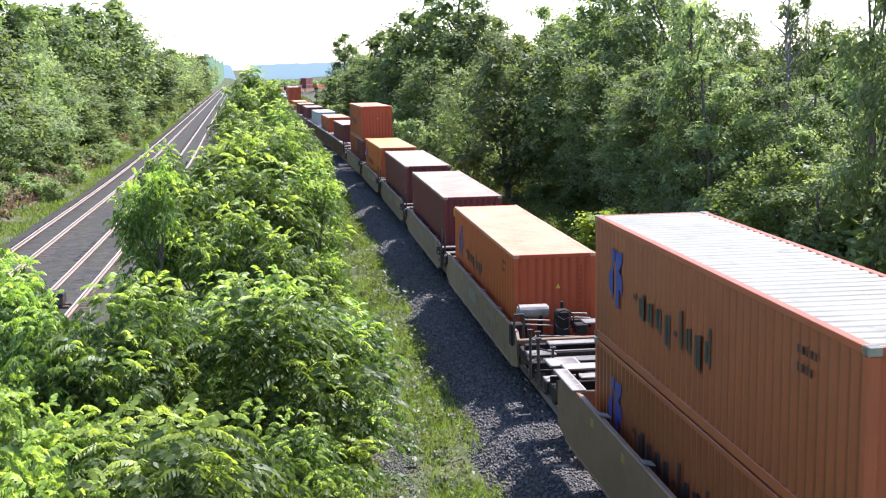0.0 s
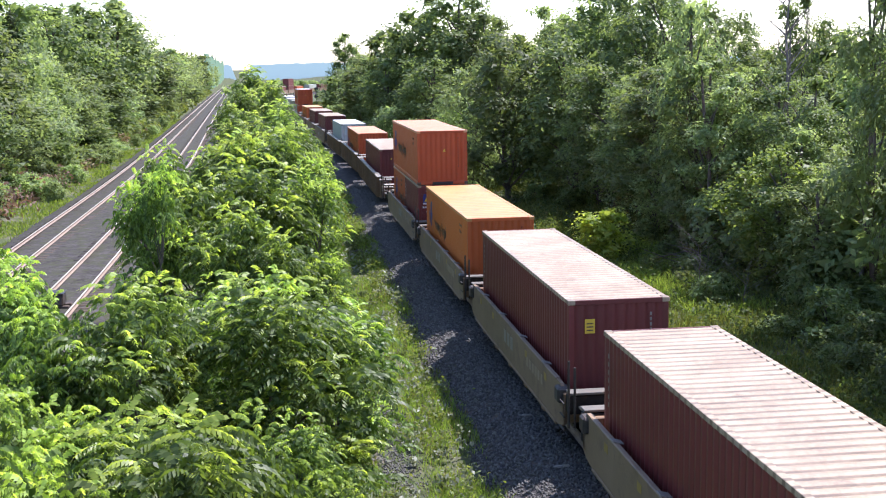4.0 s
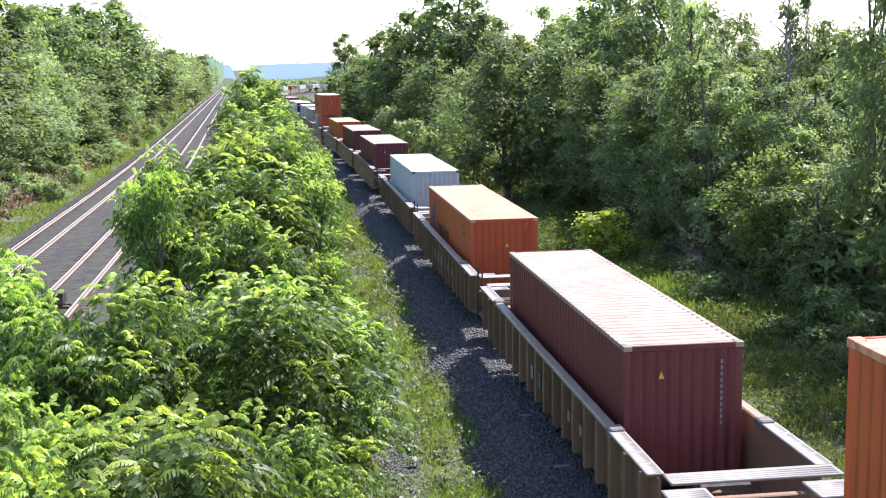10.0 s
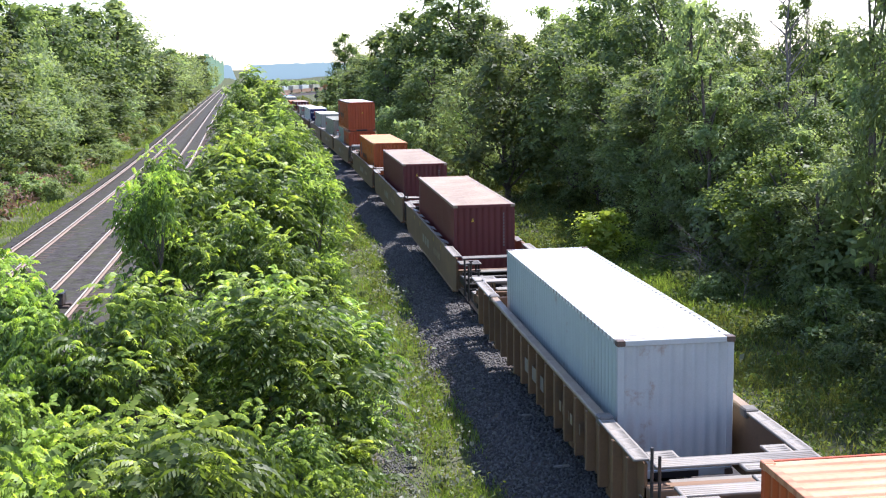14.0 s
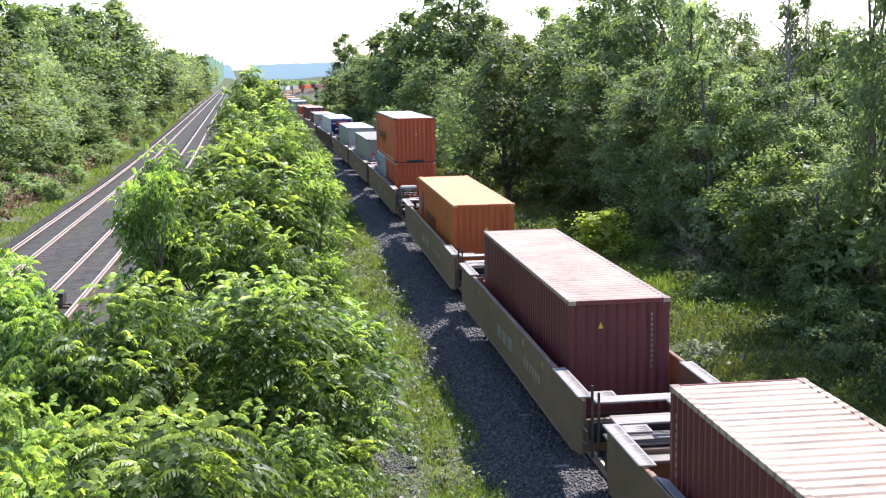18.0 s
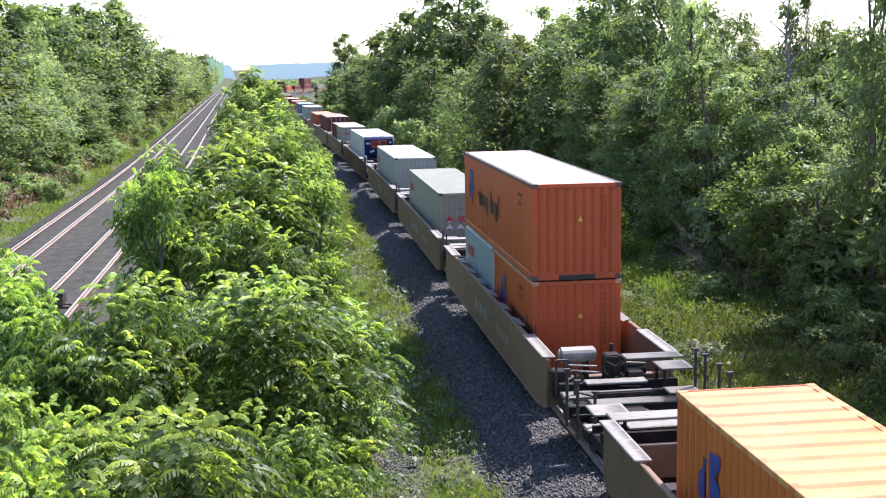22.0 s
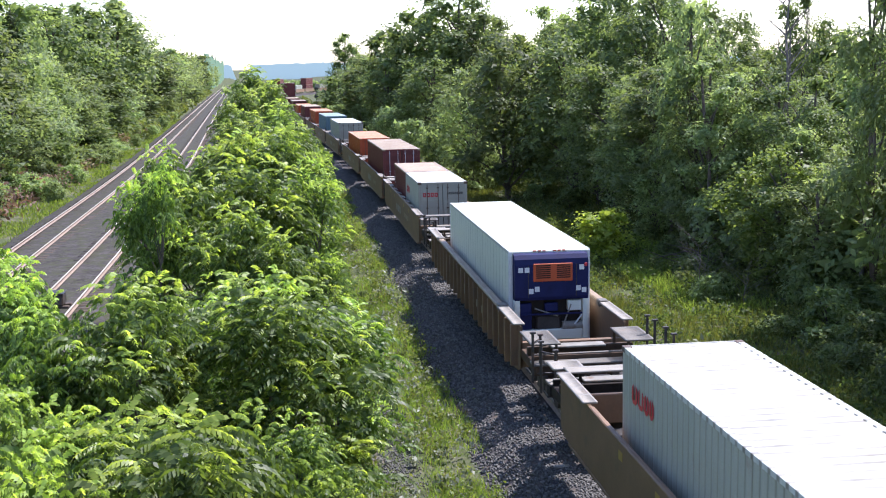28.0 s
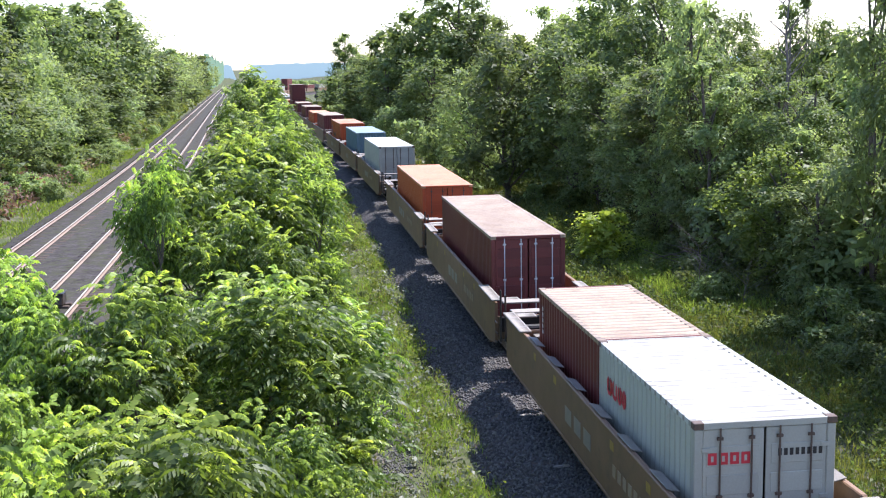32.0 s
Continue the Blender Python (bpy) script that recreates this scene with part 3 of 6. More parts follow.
def make_sumac(height, radius, seed, shoots, length=0.72, pairs=7):
    """A bushy small tree with feathered leaves in rosettes at the ends of its shoots."""
    global rng
    rng = np.random.default_rng(seed)
    random.seed(seed)
    tr = empty("bushy_tree", "bushy tree with feathered leaves and yellow-green shoot tips", "tree", "bushes between the tracks")
    blobs = []
    for i in range(15):
        a = i * 2.4
        f = (0.22, 0.4, 0.56, 0.7, 0.82)[i % 5] + rng.uniform(-0.05, 0.05)
        d = radius * rng.uniform(0.35, 0.72) * (1.0 if f < 0.65 else 0.75)
        r = radius * rng.uniform(0.28, 0.42)
        blobs.append((d * math.cos(a), d * math.sin(a), min(height * f, height - r), r))
    blobs.append((0, 0, height - radius * 0.45, radius * 0.45))
    rows, young = [], []
    for x, y, z, r in blobs:
        k = shoots // len(blobs)
        d = rng.normal(size=(k, 3))
        d[:, 2] = d[:, 2] * 0.8 + 0.45
        d /= np.linalg.norm(d, axis=1)[:, None]
        c = np.array((x, y, z)) + d * r * np.where(rng.uniform(size=(k, 1)) < 0.72, rng.uniform(0.85, 1.1, (k, 1)), rng.uniform(0.35, 0.75, (k, 1)))
        # upper outer shoots take the lighter colour, as sunlit tops
        fresh = (d[:, 2] > 0.35) & (c[:, 2] > z + 0.40 * r) & (rng.uniform(size=k) < 0.70)
        for j in range(5):
            row = np.concatenate([c + rng.normal(size=(k, 3)) * 0.05, d * 0.55], 1)
            rows.append(row[~fresh])
            if j < 4:
                young.append(row[fresh])
    v, f = frond_mesh(np.concatenate(rows), length, pairs, 0.58)
    v2, f2 = frond_mesh(np.concatenate(young), length * 0.85, pairs, 0.46)
    heart = np.concatenate([np.array(b[:3]) + np.clip(rng.normal(size=(60, 3)) * 0.28, -0.5, 0.5) * b[3] for b in blobs])
    v3, f3 = leaf_quads(heart, 0.13, 0.4)      # broad inner leaves close the heart of the crown
    v, f = np.concatenate([v, v3]), np.concatenate([f, f3 + len(v)])
    crown = mesh_np("crown", np.concatenate([v, v2]), np.concatenate([f, f2 + len(v)]), "leaf_near", tr)
    crown.data.materials.append(M["leaf_young_lit"])
    crown.data.polygons.foreach_set("material_index", np.repeat([0, 1], [len(f), len(f2)]).astype(np.int32))
    bm = bmesh.new()
    limbs(bm, (0, 0, -0.6), [b[:3] for b in blobs], 0.03 + 0.012 * height)
    part("trunk", bm, "bark", tr)
    return tr


def make_bare_tree(height, seed, label):
    """A dead or nearly bare tree: a crooked trunk with short upward limbs and a few twigs."""
    random.seed(seed)
    tr = empty("bare_tree", label, "tree", "woodland trees")
    bm = bmesh.new()
    p, r0 = Vector((0, 0, -0.5)), 0.011 * height
    n = 9
    for i in range(n):
        f = (i + 1) / n
        q = Vector((random.uniform(-0.18, 0.18) * f, random.uniform(-0.18, 0.18) * f, height * f))
        rod(bm, p, q, r0 * (1 - 0.85 * i / n), r0 * (1 - 0.85 * f), 7)
        for j in range(2 if i > 1 else 0):
            a = random.uniform(0, 6.28)
            out = random.uniform(0.5, 1.3) * (1.15 - 0.6 * f)
            m = q + Vector((math.cos(a) * out, math.sin(a) * out, out * random.uniform(0.5, 1.1)))
            rod(bm, q, m, r0 * 0.30, r0 * 0.14, 5)
            for _ in range(3):
                b = a + random.uniform(-0.9, 0.9)
                e = m + Vector((math.cos(b) * out * 0.6, math.sin(b) * out * 0.6, out * random.uniform(0.2, 0.9)))
                rod(bm, m, e, r0 * 0.13, r0 * 0.04, 4)
        p = q
    part("trunk", bm, "dead_bark", tr)
    return tr


def drop_thing(ob):
    for o in (*ob.children_recursive, ob):
        bpy.data.objects.remove(o)


# heights of the models are 10 m, so that a size of 1.2 is a 12 m tree
SLIM = "slender light-leaved young tree with bare stems"
NEAR = [make_tree(10, 3.0, 11, 620, 15, 0.105), make_tree(10, 2.6, 12, 580, 15, 0.105), make_tree(10, 3.2, 13, 640, 15, 0.098, "leaf_pale"),
        make_tree(10, 1.8, 14, 430, 16, 0.095, "leaf_pale", 0.22, SLIM, True), make_tree(10, 2.0, 15, 400, 16, 0.098, "leaf", 0.30, "slender tree with a thin crown", True)]
MID = [make_tree(10, 3.0, 16, 640, 12, 0.15), make_tree(10, 2.6, 17, 600, 12, 0.15), make_tree(10, 3.2, 18, 640, 12, 0.15, "leaf_pale"),
       make_tree(10, 1.8, 19, 400, 11, 0.14, "leaf_pale", 0.25, SLIM, True), make_tree(10, 2.0, 20, 380, 11, 0.14, "leaf", 0.3, "slender tree with a thin crown", True)]
FAR = [make_tree(10, 3.3, 21, 360, 11, 0.21), make_tree(10, 2.9, 22, 340, 11, 0.21), make_tree(10, 3.1, 23, 350, 11, 0.21, "leaf_pale")]
SHRUB = [make_tree(3.0, 1.5, 31, 190, 9, 0.115, "leaf_pale", 0.05, "low leafy shrub on the bank"), make_tree(3.0, 1.7, 32, 190, 9, 0.115, "leaf", 0.05, "low leafy shrub on the bank")]
CONE = [make_conifer(10, 1.9, 41, 0.16, 30)]
SUMAC = [make_sumac(5.0, 2.3, 51, 270, 0.66), make_sumac(5.0, 2.0, 52, 240, 0.66), make_sumac(5.0, 2.5, 53, 290, 0.66)]
SUMAC_OFF = [make_sumac(5.0, 2.2, 54, 170, 0.85, 5), make_sumac(5.0, 2.0, 55, 150, 0.85, 5)]
# sunlight on this bush is put into its lighter leaves
FAR_BUSH = [make_tree(5, 2.2, 61, 210, 8, 0.20, "leaf_young_lit", 0.05, "bright green bush between the tracks")]

# sunlit trees: their brightness is put into paler, yellower leaf colours
LIT = [make_tree(10, 2.8, 71, 420, 12, 0.135, "leaf_pale", 0.08, "sunlit broad-leaved young tree at the wood's edge"), make_tree(10, 2.4, 72, 380, 12, 0.135, "leaf_pale", 0.12, "sunlit broad-leaved young tree at the wood's edge")]
LIT.append(make_tree(10, 2.6, 73, 400, 12, 0.135, "leaf_sunlit", 0.06, "bright sunlit broad-leaved bush at the wood's edge"))

# where the plants stand: across, along, height, crown radius
EAST_TALL = ((6.2, 215, 12.0, 4), (8.6, 190, 15.2, 4.5), (10.7, 165, 17.2, 5), (14.6, 160, 19.0, 6), (18.4, 155, 15.6, 4.5), (19.7, 140, 11.2, 4), (16.1, 106, 13.8, 2.8), (16.1, 96, 12.8, 2.9), (16.4, 84, 14.6, 3.8), (16.4, 77, 14.4, 3.4), (16.1, 102, 12.2, 2.9), (16.3, 89, 12.7, 3.1), (16.5, 81, 13.2, 3.1), (16.4, 69, 12.4, 3.4), (16.7, 65, 11.5, 2.5), (16.6, 60, 9.6, 2.5), (16.9, 56, 12.6, 1.7), (17.5, 47, 13.0, 1.5), (17.0, 42, 13.5, 1.4))
EAST_MID = ((3.5, 249, 8.5, 4.2), (5.2, 201, 9.8, 4.1), (6.6, 163, 10.4, 3.9), (8.5, 140, 10.6, 3.8), (8.0, 98, 8.1, 3.0), (12.7, 108, 10.6, 4), (14.0, 100, 10.6, 4), (12.2, 81, 11.1, 4.0), (12.4, 73, 9.2, 3.4), (12.5, 67, 8.6, 3.0), (12.5, 62, 9.2, 3.0), (12.6, 57, 9.6, 3.0), (14.3, 57, 8.6, 1.9), (14.5, 53, 8.4, 1.9), (14.5, 50, 7.0, 2.0), (8.9, 120, 5.6, 2.6), (12.3, 76, 10.0, 3.0), (12.4, 64, 8.9, 2.8), (12.3, 54, 9.3, 1.9), (14.4, 50, 8.2, 1.9), (12.4, 70, 6.9, 2.6))
EAST_LOW = ((6.2, 132, 4.0, 1.9), (6.4, 112, 3.6, 1.8), (6.0, 90, 1.0, 1.0), (13.4, 53, 4.2, 2.4), (14.2, 46, 4.0, 2.4), (14.3, 43, 4.2, 2.4), (12.8, 45, 1.9, 1.4), (12.8, 41, 1.2, 1.5), (9.4, 40, 0.7, 0.8), (10.3, 37, 0.9, 1.2), (4.2, 187, 4.4, 2.0), (2.7, 230, 3.3, 2.2), (5.5, 152, 4.8, 2.2))
EAST_BACK = ((14.8, 351, 7.5, 6.8), (17.6, 275, 10.5, 6.0), (19.6, 219, 11.9, 5.5), (20.7, 186, 11.2, 5.0), (21.9, 159, 9.2, 4.8), (22.5, 141, 10.2, 4.7), (22.9, 126, 9.9, 4.6), (23.3, 112, 10.1, 4.5), (23.7, 101, 10.3, 4.5), (23.7, 91, 9.6, 4.5), (23.9, 83, 9.0, 3.9), (23.9, 76, 8.2, 3.9), (24.3, 71, 8.8, 3.5), (24.3, 66, 9.7, 3.5), (24.4, 61, 10.1, 3.5), (24.3, 57, 10.0, 3.7))
WEST_TALL = ((-34.2, 143, 15.4, 5.7), (-35.2, 166, 15.8, 5.6), (-36.7, 211, 19.7, 8.2), (-37.9, 244, 17.6, 7.0), (-39.1, 277, 13.6, 7.8), (-40.9, 328, 14.3, 8.6), (-44.1, 417, 14.5, 8.8), (-50.2, 586, 15.5, 11.0), (-33.4, 113, 14.7, 5.4), (-33.2, 101, 14.4, 5.0), (-33.7, 127, 14.3, 4.9))
WEST_MID = ((-30.5, 118, 7.8, 4.0), (-30.1, 102, 6.9, 3.8), (-31.3, 144, 6.1, 4.5), (-33.0, 190, 6.7, 5.4), (-34.3, 229, 4.3, 5.3), (-36.2, 280, 5.3, 5.9), (-39.8, 382, 5.0, 6.6), (-47.4, 591, 5.6, 8.8), (-29.9, 92, 6.3, 3.7), (-30.9, 132, 9.5, 3.8), (-32.0, 165, 9.8, 4.2), (-30.3, 110, 9.7, 3.5))
WEST_LOW = ((-27.6, 93, 1.6, 1.4), (-27.8, 112, 3.2, 2.4), (-28.9, 147, 1.6, 2.6), (-30.3, 185, 0.7, 2.7), (-27.9, 88, 1.4, 1.2), (-28.0, 115, 0.4, 1.8), (-31.5, 219, -0.1, 2.6), (-28.5, 135, -0.2, 1.7), (-33.3, 269, 0.2, 3.1), (-36.2, 350, -0.1, 3.9), (-40.4, 466, -0.7, 4.8), (-28.2, 101, 2.0, 1.6), (-28.3, 127, 1.5, 2.1), (-29.7, 167, -0.2, 2.2), (-28.4, 80, 2.6, 1.7))
WEST_BACK = ((-39.4, 131, 11.8, 6.2), (-40.0, 149, 12.4, 6.7), (-41.0, 174, 13.1, 7.1), (-42.2, 208, 14.2, 7.9), (-44.0, 260, 15.8, 9.0), (-45.8, 309, 13.2, 9.7), (-48.0, 372, 11.0, 10.6), (-51.6, 472, 11.4, 11.0), (-56.7, 613, 12.0, 13.2))
BUSH_NEAR = ((-7.6, 24, 5.7, 2.0), (-6.7, 25.5, 4.7, 1.5), (-8.6, 26, 5.3, 1.5), (-11.0, 22.5, 6.0, 1.7), (-10.2, 25, 5.4, 1.3), (-13.2, 24.5, 6.1, 1.4), (-12.3, 22, 5.7, 1.3), (-9.2, 14.8, 5.8, 1.6), (-10.5, 13.6, 5.8, 1.3), (-8.2, 15.8, 5.2, 1.2), (-9.9, 17.5, 4.9, 1.3), (-11.4, 17.5, 5.2, 1.3), (-7.4, 21.5, 3.6, 1.0), (-13.2, 19.5, 5.2, 1.2), (-7.2, 17.8, 3.4, 0.8))
BUSH_MID = ((-6.4, 75, 4.7, 1.5), (-8.4, 66, 5.6, 2.1), (-10.0, 60, 6.6, 1.9), (-5.7, 70, 4.7, 1.0), (-11.3, 52, 6.3, 1.6), (-12.4, 46, 6.9, 1.2), (-11.6, 35.5, 7.0, 1.3), (-10.6, 37, 6.5, 1.7), (-8.7, 39, 7.0, 2.1), (-7.1, 41, 6.1, 1.7), (-6.5, 47, 6.1, 1.4), (-8.2, 49, 7.4, 1.9), (-9.9, 50, 7.0, 1.7), (-9.3, 34.5, 6.0, 1.5), (-7.6, 34, 5.2, 1.5), (-6.6, 36.5, 4.2, 1.1), (-9.6, 31, 4.6, 1.3), (-7.7, 61, 7.0, 1.8), (-6.5, 54, 6.0, 1.3))
BUSH_FAR = ((-10.3, 122, 9.7, 2.4), (-11.2, 108, 8.3, 2.0), (-9.1, 110, 8.2, 1.9), (-9.5, 88, 6.3, 2.4), (-7.7, 94, 6.3, 1.6), (-11.1, 82, 6.3, 1.4), (-10.7, 112, 7.2, 2.2), (-9.2, 118, 9.0, 2.2), (-8.4, 100, 6.9, 2.0), (-11.0, 96, 6.6, 2.0), (-7.0, 84, 5.6, 1.9), (-5.8, 78, 4.9, 1.3), (-8.8, 78, 5.4, 2.2), (-10.4, 72, 5.3, 1.7), (-7.6, 74, 5.4, 2.0), (-11.2, 66, 5.2, 1.2), (-6.7, 88, 5.5, 1.2), (-12.4, 104, 7.0, 1.5))


def grow(rows, pool, tall, seed):
    """Plants one copy of a model from the pool at each place."""
    pick = random.Random(seed)
    for i, (x, y, h, r) in enumerate(rows):
        if h < 0.35:
            continue
        models = pool[i % len(pool)][0]
        ob = copy_thing(models[min(len(models) - 1, 0 if y < 80 else 1 if y < 165 else 2)], pose(x, y, ground_z(x, y) - 0.1, 0, 0, pick.uniform(0, 360)))
        w = r / pool[i % len(pool)][1] * pick.uniform(0.95, 1.1)
        ob.scale = (w, w, (h + 0.1) / tall)


def scatter(n, pool, xs, ys, sizes, seed, follow=False):
    """Low growth strewn over a strip."""
    pick = random.Random(seed)
    for i in range(n):
        y = ys[0] + (ys[1] - ys[0]) * pick.random() ** 1.3
        x = pick.uniform(*xs) + (bend(y) if follow else 0.0)
        k = pick.uniform(*sizes)
        ob = copy_thing(pool[i % len(pool)][0][0], pose(x, y, ground_z(x, y) - 0.1, 0, 0, pick.uniform(0, 360)))
        ob.scale = (k, k, k * pick.uniform(0.7, 1.1))


def far_growth(name, n, xs, ys, sizes, seed, label):
    """Far trees, too many and too small to tell apart: tapered trunks and crowns of leaf clumps, in one object."""
    global rng
    rng = np.random.default_rng(seed)
    pick = random.Random(seed)
    tops, stems = [], bmesh.new()
    for i in range(n):
        y = ys[0] + (ys[1] - ys[0]) * pick.random() ** 1.3
        x = pick.uniform(*xs) + bend(y)
        k = pick.uniform(*sizes)
        z = ground_z(x, min(y, 1200)) - 0.1
        h, r = 10 * k * pick.uniform(0.8, 1.1), 3.2 * k
        blobs = []
        for j in range(13):
            f = 0.14 + 0.84 * (j + 0.5) / 13
            w = r * math.sin(math.pi * (0.16 + 0.70 * f)) ** 0.7
            a = j * 2.4 + pick.uniform(-0.5, 0.5)
            d = w * pick.uniform(0.3, 0.8)
            blobs.append((x + d * math.cos(a), y + d * math.sin(a), z + min(h * f, h - w * 0.3), w * pick.uniform(0.32, 0.5)))
        size = 0.20 + y / 3000
        pts, face = crown_points(blobs, 200, 5, size * 1.8)
        v, _ = leaf_quads(pts, size, 0.6, face)
        inner = np.concatenate([np.array(b[:3]) + np.clip(rng.normal(size=(8, 3)) * 0.35, -0.6, 0.6) * b[3] for b in blobs])
        v2, _ = leaf_quads(inner, size * 2.4, 0.5)
        tops += [v, v2]
        rod(stems, (x, y, z - 0.4), (x, y, z + h * 0.7), 0.02 * h, 0.008 * h, 5)
    v = np.concatenate(tops)
    g = empty(name, label, "trees", kind="stuff")
    mesh_np("crowns", v, np.arange(len(v)).reshape(-1, 4), "leaf_pale", g)
    part("trunks", stems, "bark", g)


B1, B2, B3 = (((NEAR[i], MID[i], FAR[i]), (3.0, 2.6, 3.2)[i]) for i in range(3))
S1, S2 = (((NEAR[i], MID[i]), (1.8, 2.0)[i - 3]) for i in (3, 4))
F1, F2, F3 = (((FAR[i],), (3.3, 2.9, 3.1)[i]) for i in range(3))
L1, L2 = (((SHRUB[i],), (1.5, 1.7)[i]) for i in range(2))
U1, U2, U3 = (((SUMAC[i],), (2.3, 2.0, 2.5)[i]) for i in range(3))
W1, W2 = (((SUMAC_OFF[i],), (2.2, 2.0)[i]) for i in range(2))
X1, X2, X3 = (((LIT[i],), (2.8, 2.4, 2.6)[i]) for i in range(3))
V1 = ((FAR_BUSH[0],), 2.2)
grow(BUSH_NEAR, (U1, U2, U3), 5.0, 1)
grow(BUSH_MID, (U3, U1, U2), 5.0, 2)
grow(BUSH_FAR, (W1, W2), 5.0, 3)
grow(EAST_TALL, (F1, F2, B1, B2, B1, S2, S1, B2, B1, S2, B1, B2, B1, B1, B2, B2, S2, S1, S1), 10.0, 4)
grow(EAST_MID, (B1, B2, B1, B2, X3, B1, B2, B1, B2, B1, S2, B1, S1, S2, X1, B2, B1, S2, S1, S2, B2), 10.0, 5)
grow(EAST_LOW, (L1, L2, L1), 3.0, 6)
grow(((12.4, 58, 12.0, 2.0), (11.8, 47, 5.9, 1.9), (13.3, 48, 6.4, 1.7), (14.0, 42, 14.5, 1.9), (11.6, 62, 5.6, 1.6), (12.6, 44, 4.8, 1.5)), (X1, X3, X1, S1, X1, X2), 10.0, 24)
grow(((8.3, 86, 11.8, 3.7), (6.6, 92, 9.5, 2.6)), (B1, X1), 10.0, 27)
grow(EAST_BACK, (F1, F2, F3), 10.0, 7)
grow(WEST_TALL, (B1, B2, B3, B1, B2, F3, F1, F2), 10.0, 8)
grow(WEST_MID, (B1, X1, B2, B3), 10.0, 9)
grow(WEST_LOW, (L1, L2), 3.0, 10)
grow(WEST_BACK, (F1, F3, F2), 10.0, 11)
grow(((-31.0, 112, 14.0, 3.2), (-33.0, 122, 14.5, 3.2)), (((CONE[0],), 1.9),), 10.0, 12)
# trees mostly out of view, added to cast shade on the verge
EAST_SHADE = ((14.8, 39, 16, 2.7), (14.0, 34, 15, 2.8), (13.5, 27, 15, 3), (18.5, 31, 17, 3.2), (14.0, 21, 15, 3), (18.0, 27, 16, 3.2), (13.5, 15, 13, 3), (10.5, 20, 7, 2.2))
grow(((8.5, 330, 19.5, 4.4), (12.0, 345, 16.0, 4.4)), (S2,), 10.0, 22)
grow(EAST_SHADE, (B1, B2), 10.0, 21)
grow(((7.4, 57, 2.5, 1.4),), (V1,), 5.0, 13)
scatter(30, (L1, L2), (8.6, 14.0), (30, 110), (0.25, 0.6), 14)
scatter(16, (L2, L1), (9.2, 13.5), (27, 47), (0.3, 0.65), 29)
scatter(36, (L2, L1), (-29.0, -26.0), (66, 260), (0.35, 0.9), 15, True)
scatter(46, (L1, L2), (-26.6, -24.4), (92, 330), (0.35, 0.75), 26, True)
far_growth("far_trees", 18, (10.5, 15.0), (190, 285), (0.9, 1.2), 16, "leafy trees along the far freight track")
far_growth("far_trees", 16, (18.0, 28.0), (230, 330), (1.0, 1.4), 17, "tall leafy trees behind the far freight track")
far_growth("far_trees", 52, (-37.0, -26.5), (330, 900), (1.1, 1.55), 18, "long line of leafy trees beside the far main tracks")
far_growth("far_trees", 26, (85.0, 250.0), (640, 1000), (0.7, 1.15), 23, "scattered leafy trees beyond the curve of the track")
far_growth("far_trees", 30, (-125.0, -37.0), (700, 1100), (0.8, 1.2), 25, "leafy trees far behind the main tracks")
far_growth("far_brush", 46, (-6.0, 43.0), (720, 900), (0.28, 0.5), 30, "low brush beyond the curve of the track")
scatter(14, (L2, L1), (-7.2, -3.9), (20, 70), (0.10, 0.22), 19)
far_growth("far_trees", 14, (-12.5, -7.5), (130, 230), (0.55, 0.75), 20, "low leafy trees between the far tracks")

for p in NEAR + MID + FAR + SHRUB + CONE + SUMAC + SUMAC_OFF + FAR_BUSH + LIT:
    drop_thing(p)


